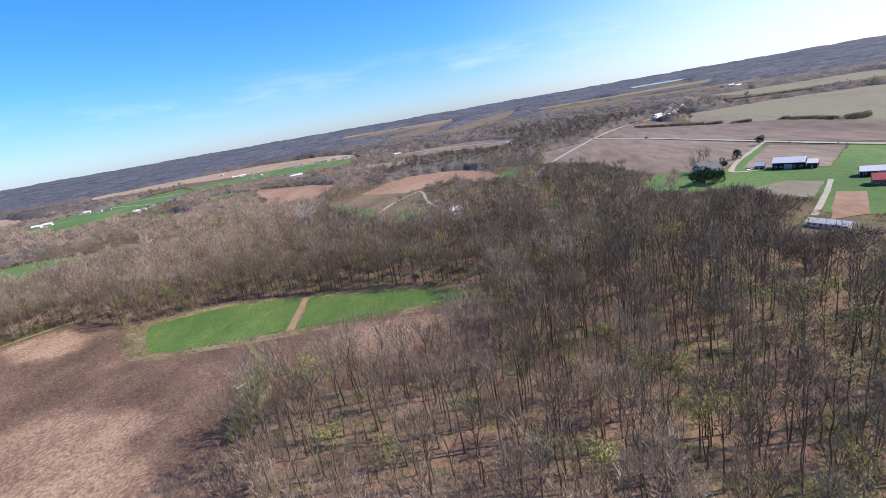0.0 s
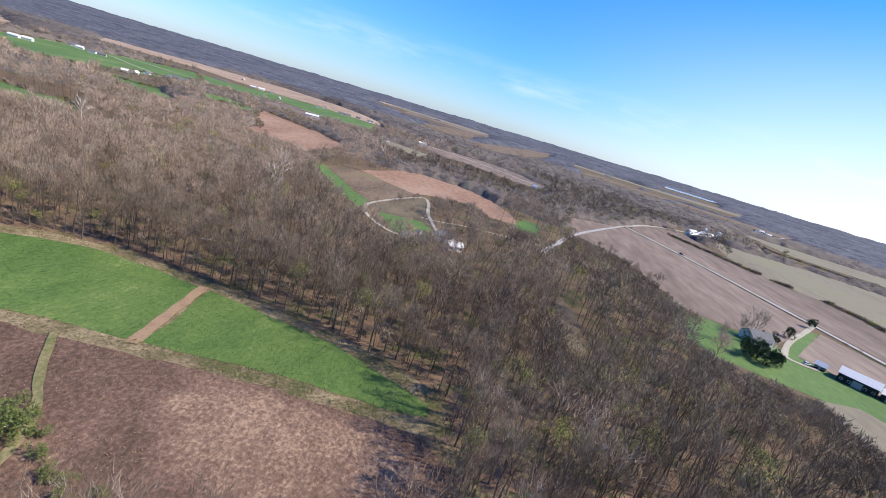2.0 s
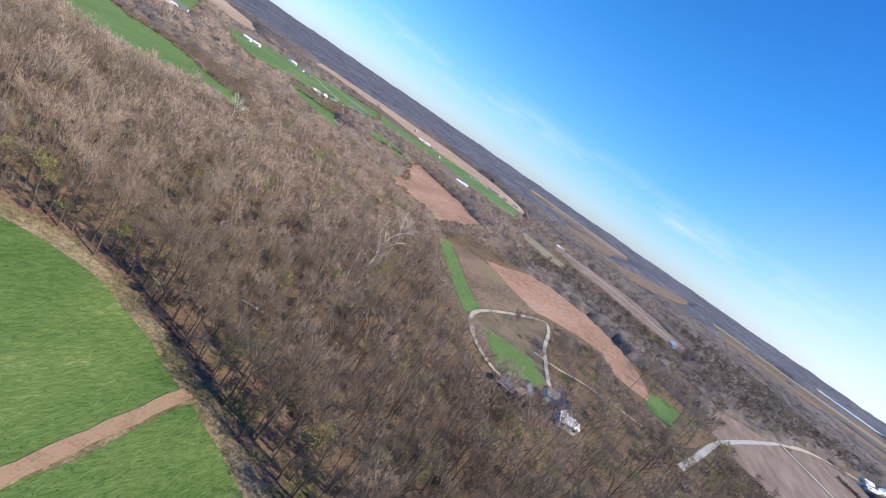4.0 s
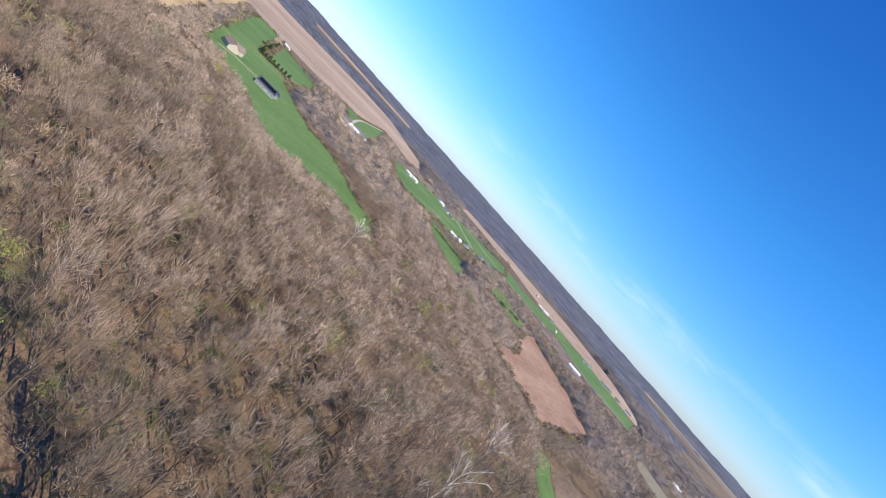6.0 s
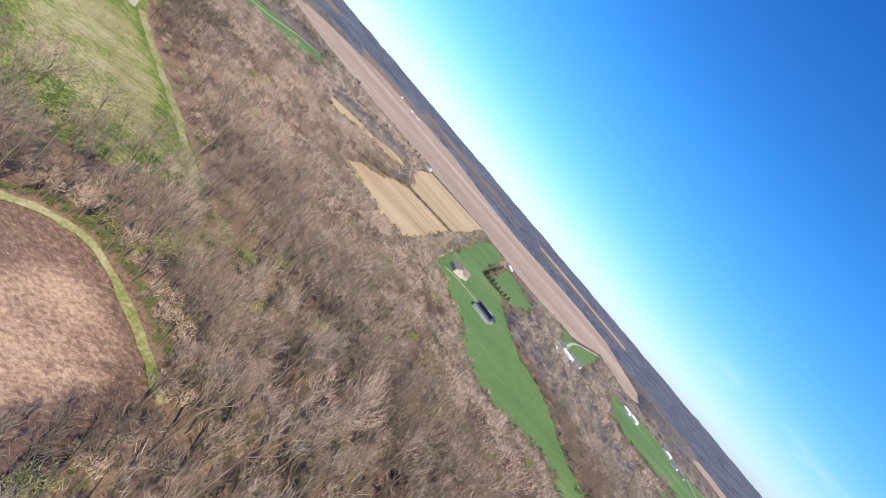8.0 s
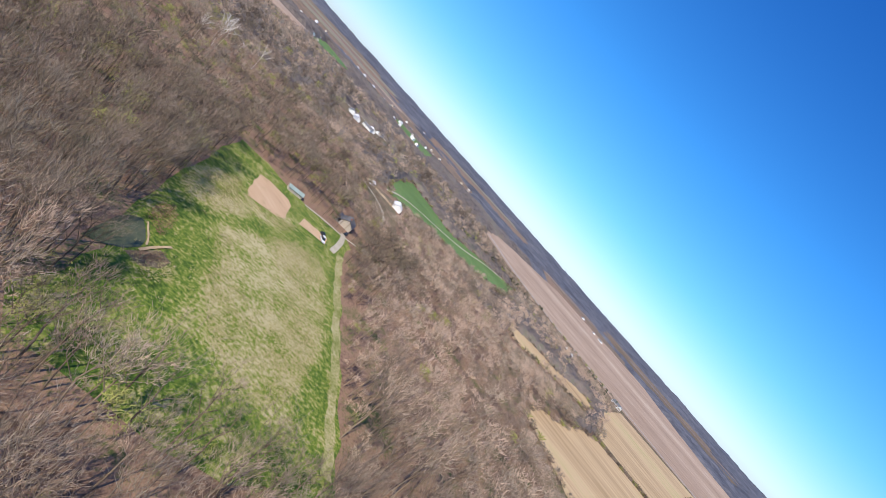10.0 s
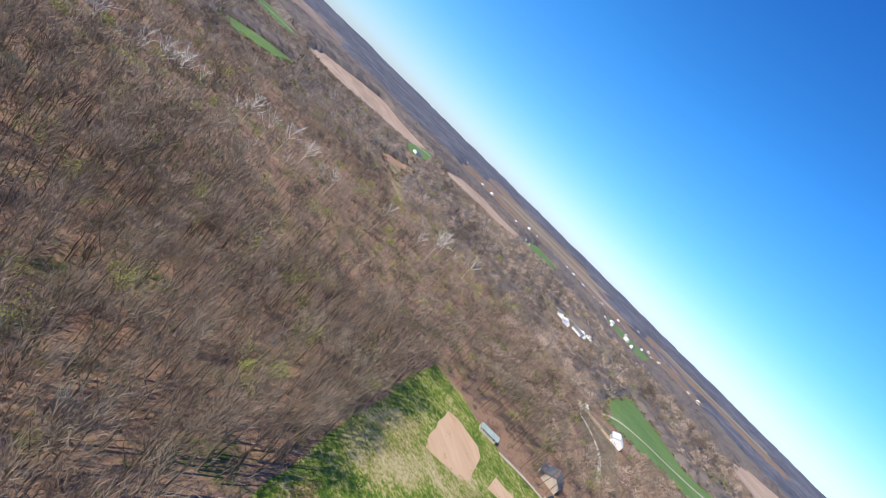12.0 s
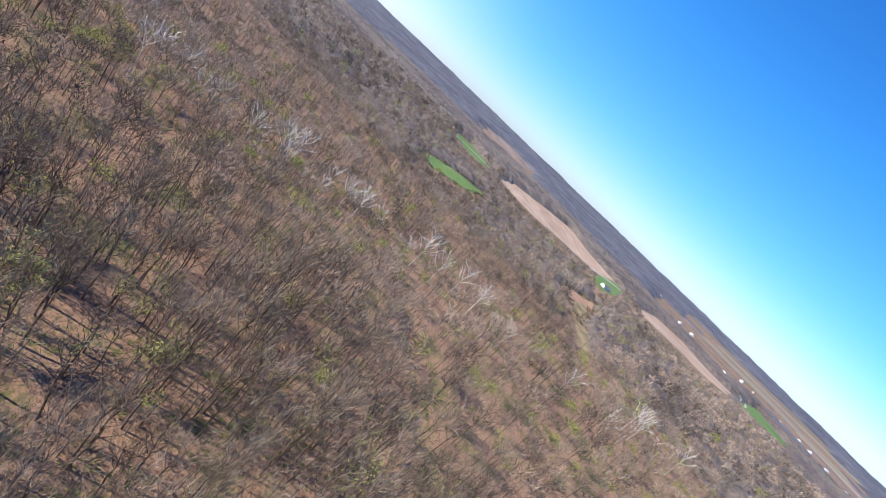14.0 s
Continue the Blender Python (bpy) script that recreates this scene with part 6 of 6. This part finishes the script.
def fallen_tree(x, y, turn, long, label, category):
    root = new("fallen_tree")
    root.matrix_world = pose(x, y, float(height(x, y)) + 0.35, 0, 0, turn)
    tagged(root, label, category)
    rng = random.Random(int(abs(x)))
    for name, count in (("trunk", 1), ("branch", 7)):
        for k in range(count):
            V, T, I = [], [], []
            if name == "trunk":
                pts = [Vector((0, 0, 0)), Vector((long * 0.5, 0.2, 0.15)), Vector((long, -0.3, 0.7))]
                tube(V, T, I, pts, [0.34, 0.24, 0.0], 6, 0)
            else:
                f = rng.uniform(0.35, 0.9)
                p = Vector((long * f, 0.1, 0.3 * f))
                d = Vector((rng.uniform(0.3, 1.0), rng.choice((-1, 1)) * rng.uniform(0.4, 1), rng.uniform(0.2, 0.9))).normalized()
                tube(V, T, I, [p, p + d * 1.4, p + d * rng.uniform(2.2, 3.6) + Vector((0, 0, 0.3))], [0.13, 0.08, 0.0], 4, 0)
            ob = from_arrays(name, [tuple(v) for v in V], T, [M["deadwood"]])
            ob.parent = root


M["deadwood"] = material("bleached_wood", [(0.0, (0.45, 0.40, 0.34)), (1.0, (0.68, 0.63, 0.56))], 0.5, 4.0, 0.8, 0.2, 6.0)


def make_buildings():
    b = building
    # the house in the drive loop
    b("house", -31, 362, -57, 13, 7, 3.2, 2.4, "white_wall", "shingle", "white house with dark grey roof on a drive loop", "house", windows=6, chimney=True, wing=(6, 6, -3, -1))
    b("house", -49, 337, 5, 14, 8, 3.2, 2.4, "brick_wall", "shingle", "brick house with grey shingle roof and porch", "house", windows=5, chimney=True, wing=(8, 8, 3, 1), porch=True)
    b("shed", -26, 350, 30, 9, 7, 3.0, 1.8, "white_wall", "metal_roof", "small white outbuilding with pale roof", "shed")
    # farm to the east
    b("barn", 196, 338, -38, 17, 10, 4.4, 2.6, "dark_wall", "metal_roof", "long black barn with pale sheet roof", "barn", windows=5, big_door=True)
    b("barn", 205.7, 330.4, -38, 5, 9, 3.4, 1.8, "dark_wall", "metal_roof", "low black barn end with pale roof", "barn", windows=1)
    b("shed", 183, 348, -40, 5, 4, 2.6, 1.6, "dark_wall", "metal_roof", "small dark shed with pale roof", "shed")
    b("house", 155, 363, 20, 15, 10, 3.6, 3.2, "white_wall", "shingle", "white farmhouse with grey roof among evergreens", "house", windows=5, chimney=True, porch=True)
    b("barn", 214, 287, -30, 18, 8, 3.2, 2.0, "dark_wall", "metal_roof", "low black shed with pale roof", "barn", windows=5, big_door=True)
    b("barn", 205, 266, -30, 17, 8, 3.2, 2.4, "brick_wall", "red_roof", "barn with red sheet roof", "barn", windows=5, big_door=True)
    b("greenhouse", 141, 212, -57, 15, 4.5, 2.2, 1.2, "white_wall", "metal_roof", "long low white shed beside the wood", "shed", windows=7)
    # white farm by the road
    for x, y, turn, l, w, e in ((284, 852, 35, 26, 11, 3.6), (304, 876, 35, 22, 12, 4.6), (318, 897, -55, 16, 10, 5.4), (332, 916, 35, 14, 9, 4.4), (296, 895, 35, 18, 9, 3.6)):
        b("farm_building", x, y, turn, l, w, e, 2.8, "white_wall", "metal_roof", "white farm building with pale roof", "barn", "white farm buildings", windows=5, big_door=True)
    silo(340, 905, 3.2, 13, "pale grey steel farm silo")
    silo(326, 925, 2.8, 11, "pale grey steel farm silo")
    # houses on the long lawn
    b("house", -520, 313, 10, 16, 10, 3.8, 3.6, "tan_wall", "brown_shingle", "large tan house with brown shingle roof", "house", windows=5, chimney=True, wing=(9, 9, -4, 1))
    b("house", -477, 341, 60, 18, 10, 3.6, 3.0, "grey_wall", "dark_roof", "grey house with dark roof and solar panels", "house", windows=6, wing=(7, 8, 6, 1), panels=8)
    b("shed", -490, 352, 60, 6, 5, 2.4, 1.4, "white_wall", "metal_roof", "small white garden shed", "shed")
    b("hut", -856, 461, 25, 10, 8, 2.8, 2.0, "white_wall", "metal_roof", "white hut at the lawn's end", "shed")
    for x, y, turn, l in ((-635, 494, 30, 12), (-700, 532, 30, 16), (-668, 532, 40, 14), (-640, 524, -60, 20), (-624, 532, 30, 18), (-615, 542, 30, 12), (-690, 556, 40, 22)):
        b("farm_house", x, y, turn, l, 9, 3.4, 2.8, "white_wall", "metal_roof" if l < 15 else "shingle", "white farmyard building with gabled roof", "house", "farmyard buildings", windows=4)
    # row of houses along the county road
    rng = random.Random(5)
    for x, y in ((-759, 720), (-750, 732), (-815, 859), (-790, 850), (-773, 842), (-740, 832), (-724, 836), (-565, 709), (-565, 726), (-573, 758), (-577, 809), (-584, 831), (-561, 822), (-557, 839), (-548, 852), (-479, 789), (-482, 1170), (-477, 1197), (-375, 898), (-366, 904), (-343, 939), (-425, 1175), (-413, 1185), (-392, 1200), (-360, 1195),
                 (-223, 867), (-193, 1026), (34, 845), (-639, 1161), (-628, 1177), (-601, 1177), (-520, 1060), (-774, 1336), (93, 954), (114, 963), (143, 1040)):
        l = rng.uniform(10, 16)
        dark = rng.random() < 0.6
        b("house", x, y, rng.choice((20, 25, 110, 35)), l, rng.uniform(6, 8), 2.8, 2.2, rng.choice(("white_wall", "white_wall", "tan_wall")), "shingle" if dark else "metal_roof",
          "country house with grey shingle roof by a road" if dark else "white country house with pale roof by a road", "house", "houses along the county road", windows=4)
    # south side
    b("shed", -383, 35, -36, 8.5, 3.6, 1.9, 0.9, "tan_wall", "green_roof", "small shed with weathered green roof by a garden", "shed")
    b("cabin", -420, 48, 30, 11, 8, 3.0, 2.4, "tan_wall", "shingle", "cabin with grey roof under bare trees", "house", windows=4, chimney=True, porch=True)
    b("house", -566, -14, 35, 15, 9, 3.4, 2.6, "white_wall", "metal_roof", "white house with pale roof at a yard", "house", windows=4)
    b("shed", -546, -38, 10, 6, 5, 2.5, 1.4, "white_wall", "metal_roof", "small white yard shed", "shed")
    b("dome_shed", -836, -64, 20, 9, 9, 3.0, 2.4, "white_wall", "metal_roof", "white shed beside the lane", "shed")
    for x, y in ((-733, -258), (-727, -240), (-753, -236), (-770, -240), (-812, -255), (-733, -865), (-595, -602), (-899, -920), (-1001, -969), (-985, -887), (-1023, -906), (-1425, -809), (-1416, -774), (-1393, -730), (-1454, -706), (-949, 262), (-895, 166), (-1360, -212), (-1962, 142), (-1935, 175), (-2085, 74), (-464, -1088), (-428, -1101)):
        b("house", x, y, rng.choice((20, 45, 110)), rng.uniform(12, 20), 10, 3.4, 2.7, "white_wall", rng.choice(("metal_roof", "shingle")), "far white house with gabled roof", "house", "far houses", windows=4)
    # a far town: small houses in loose rows
    for k in range(125):
        a = radians(rng.choice((202, 208, 214, 221, 228, 236, 246, 262, 172, 160)) + rng.uniform(-4, 4))
        r = rng.uniform(1250, 2300)
        x, y = CX + r * math.cos(a), CY + r * math.sin(a)
        if any(inside(poly, np.array([x]), np.array([y]))[0] for _, poly, mat, *_ in FIELDS if mat != "lawn"):
            continue
        b("house", round(x), round(y), rng.choice((10, 35, 80)), rng.uniform(9, 17), rng.uniform(7, 10), rng.uniform(4, 6), 2.6, rng.choice(("white_wall", "white_wall", "tan_wall")), rng.choice(("metal_roof", "shingle", "brown_shingle")), "distant town house with gabled roof", "house", "distant town", windows=2)
    # villages beyond the eastern fields
    for k in range(26):
        f = rng.random()
        b("house", round(690 + 150 * f + rng.uniform(-20, 40)), round(1540 - 250 * f + rng.uniform(-30, 40)), rng.choice((10, 35, 80)), rng.uniform(9, 16), rng.uniform(7, 9), 3.4, 2.6, "white_wall", rng.choice(("metal_roof", "shingle")), "white village house among trees beyond the fields", "house", "village houses", windows=2)
    fallen_tree(-85, 135, 55, 9.0, "fallen dead tree with bleached pale wood", "fallen tree")
    fallen_tree(-120, 252, 20, 8.0, "bleached fallen trunk in the wood", "fallen tree")
    vehicle("car", -381, 66, 70, "paint_dark", "dark car parked by the garden")
    vehicle("van", -377, 70, 60, "paint_white", "white van parked by the garden", 5.4, 2.1, "van")
    vehicle("car", 176, 348, 20, "paint_white", "white car on the farm drive")
    vehicle("truck", 192, 617, -65, "paint_dark", "dark pickup on the county road", 5.6, 1.9, "pickup")
    vehicle("car", -410, 58, 20, "paint_dark", "dark car beside the cabin")


make_buildings()


# ---- evergreens, hedges and single field trees ----
def conifer(seed, tall):
    rng = random.Random(seed)
    V, T, I = [], [], []
    tube(V, T, I, [Vector((0, 0, -0.2)), Vector((0, 0, tall * 0.5)), Vector((0, 0, tall * 0.97))], [0.16, 0.09, 0.0], 4, 0)
    for _ in range(420):
        f = rng.random() ** 0.75
        a = rng.uniform(0, 6.28)
        r = tall * 0.33 * (1 - f) ** 0.6 + 0.3
        s = r * rng.uniform(0.2, 0.75)
        p = Vector((math.cos(a) * s, math.sin(a) * s, tall * (0.06 + 0.92 * f)))
        d = Vector((math.cos(a), math.sin(a), rng.uniform(-0.25, 0.35))).normalized()
        sliver(V, T, I, p, d, r * 0.55, 0.5, rng, 1)
    return np.array([tuple(v) for v in V], np.float32), np.array(T, np.int32), np.array(I, np.int32)


def shrub(seed, tall, leaf=0.22, sprays=230, wide=0.8):
    """A spreading bush: a few stems and a dense uneven crown of small leafy sprays."""
    rng = random.Random(seed)
    V, T, I = [], [], []
    for _ in range(5):
        a = rng.uniform(0, 6.28)
        d = Vector((math.cos(a) * 0.6, math.sin(a) * 0.6, 1)).normalized()
        tube(V, T, I, [Vector((0, 0, -0.1)), d * tall * 0.4, d * tall * 0.8], [0.06, 0.04, 0.0], 3, 0)
    lobes = [(rng.uniform(0, 6.28), rng.uniform(0.25, 1.0) * wide * tall, rng.uniform(0.3, 0.8) * tall) for _ in range(6)]
    for _ in range(sprays):
        a, r, z = rng.choice(lobes)
        u = Vector((rng.gauss(0, 1), rng.gauss(0, 1), rng.gauss(0, 0.8))).normalized()
        p = Vector((math.cos(a) * r, math.sin(a) * r, z)) + u * tall * 0.26 * rng.uniform(0.5, 1)
        p.z = max(p.z, 0.1)
        sliver(V, T, I, p, (u + Vector((0, 0, 0.3))).normalized(), leaf * 2.5, leaf, rng, 1)
    return np.array([tuple(v) for v in V], np.float32), np.array(T, np.int32), np.array(I, np.int32)


def plant(name, forms, spots, label, category, group, mats):
    """Single plants with trunk and crown, sharing the forms' meshes."""
    models = []
    for V, T, I in forms:
        halves = []
        for part_name, which in (("trunk", 0), ("crown", 1)):
            t = T[I == which]
            used = np.unique(t)
            remap = np.zeros(len(V), np.int64)
            remap[used] = np.arange(len(used))
            ob = from_arrays(part_name, V[used], remap[t], [mats[which]], tint=np.full(len(used), 0.2))
            halves.append((part_name, ob.data))
            bpy.data.objects.remove(ob)
        models.append(halves)
    rng = random.Random(len(label) * 7 + len(spots))
    for i, (x, y, size) in enumerate(spots):
        root = new(name)
        root.matrix_world = Matrix.LocRotScale((x, y, float(height(x, y))), Euler((0, 0, rng.uniform(0, 6.28))), (size,) * 3)
        tagged(root, label, category, group)
        for part_name, me in models[i % len(models)]:
            new(part_name, me).parent = root


def along(line, gap, jitter, seed, size=(0.8, 1.2)):
    rng = random.Random(seed)
    out = []
    for (x0, y0), (x1, y1) in zip(line, line[1:]):
        n = max(1, int(math.hypot(x1 - x0, y1 - y0) / gap))
        for k in range(n):
            f = (k + 0.5) / n
            out.append((x0 + (x1 - x0) * f + rng.uniform(-jitter, jitter), y0 + (y1 - y0) * f + rng.uniform(-jitter, jitter), rng.uniform(*size)))
    return out


def plant_open_trees(forms, spots, label, group, mats):
    """Trees grown in the open; sizes are parts of a forest tree's height."""
    plant("tree", forms, [(x, y, size * 2.1) for x, y, size in spots], label, "tree", group, mats)


def make_planting():
    ev = [conifer(500 + k, 8.0) for k in range(3)]
    green = (M["bark"], M["needles"])
    plant("evergreen", ev, along([(-611, 402), (-618, 383), (-622, 364), (-720, 402), (-855, 453)], 4.5, 0.6, 1, (0.7, 0.95)), "dark evergreen in a planted row on a lawn", "evergreen tree", "evergreen row", green)
    round_ev = [shrub(560 + k, 8.0, 0.34, 1000, 0.34) for k in range(3)]
    plant("evergreen", round_ev, [(146, 352, 0.9), (144, 336, 1.2), (147, 326, 1.0), (138, 330, 1.2), (133, 326, 1.2), (141, 322, 1.2), (152, 338, 0.8), (232, 446, 1.0), (191, 395, 0.95), (172, 374, 0.8)], "dark green evergreen beside the farmhouse", "evergreen tree", "farmhouse evergreens", green)
    bushy = [shrub(640 + k, 3.2, 0.17, 420) for k in range(4)]
    spots = along([(-71, 108), (-72, 116), (-75, 125), (-79, 138), (-81, 150)], 1.3, 2.4, 9, (0.8, 1.6)) + along([(-76, 146), (-66, 139), (-56, 136)], 2.2, 2.0, 10, (0.4, 0.9))
    plant("bush", bushy, spots, "dense green bush at the fallow field's edge", "bush", "edge bushes", (M["bark"], M["shrub"]))
    rim = along([(-212, 148), (-222, 156), (-233, 165), (-236.5, 176), (-232, 190), (-223, 204)], 1.6, 1.0, 12, (0.35, 0.75))
    plant("bush", bushy, rim, "low green bush under trees beside a mown track", "bush", "track bushes", (M["bark"], M["shrub"]))
    plant("evergreen", ev, along([(-800, -62), (-850, -40), (-890, 10), (-930, 55), (-960, 100)], 5.5, 11, 2, (0.8, 1.4)) + along([(-890, 170), (-925, 215), (-945, 255)], 7, 8, 3, (0.7, 1.1)), "dark evergreen beside a lane", "evergreen tree", "lane evergreens", green)
    hard = [grow(600 + k, 1, "field", 9.0) for k in range(5)]
    bare = (M["bark_single"], M["twig_single"])
    plant_open_trees(hard, along([(78, 497), (98, 474), (110, 412)], 9, 3, 5, (0.2, 0.4)), "bare tree along the field's brook", "brook trees", bare)
    plant_open_trees(hard, along([(-540, 612), (-470, 640), (-420, 690), (-400, 745)], 14, 5, 6, (0.5, 0.8)) + along([(-815, 748), (-830, 841), (-800, 960), (-765, 1050), (-740, 1110)], 11, 6, 7, (0.45, 0.85)), "bare tree between the lawns", "lawn trees", bare)
    plant_open_trees(hard, along([(-548, 286), (-652, 318), (-792, 363), (-930, 405)], 8, 1.5, 8, (0.12, 0.2)), "low bare tree along a field boundary", "boundary trees", bare)
    plant_open_trees(hard, along([(-88, 392), (-80, 430), (-74, 466)], 9, 4, 14, (0.2, 0.35)) + along([(-72, 420), (-62, 400), (-52, 388)], 9, 4, 15, (0.2, 0.32)) + along([(-84, 348), (-66, 336), (-50, 324), (-30, 336)], 6, 4, 16, (0.45, 0.7)), "bare tree on the bank inside a drive loop", "loop bank trees", bare)
    plant_open_trees(hard, [(155, 368, 0.85), (147, 365, 0.5), (107, 331, 0.6), (112, 310, 0.6), (107, 424, 0.45), (111, 419, 0.5), (125, 340, 0.5), (118, 322, 0.5)], "bare tree on the farm lawn", "farm lawn trees", bare)


make_planting()
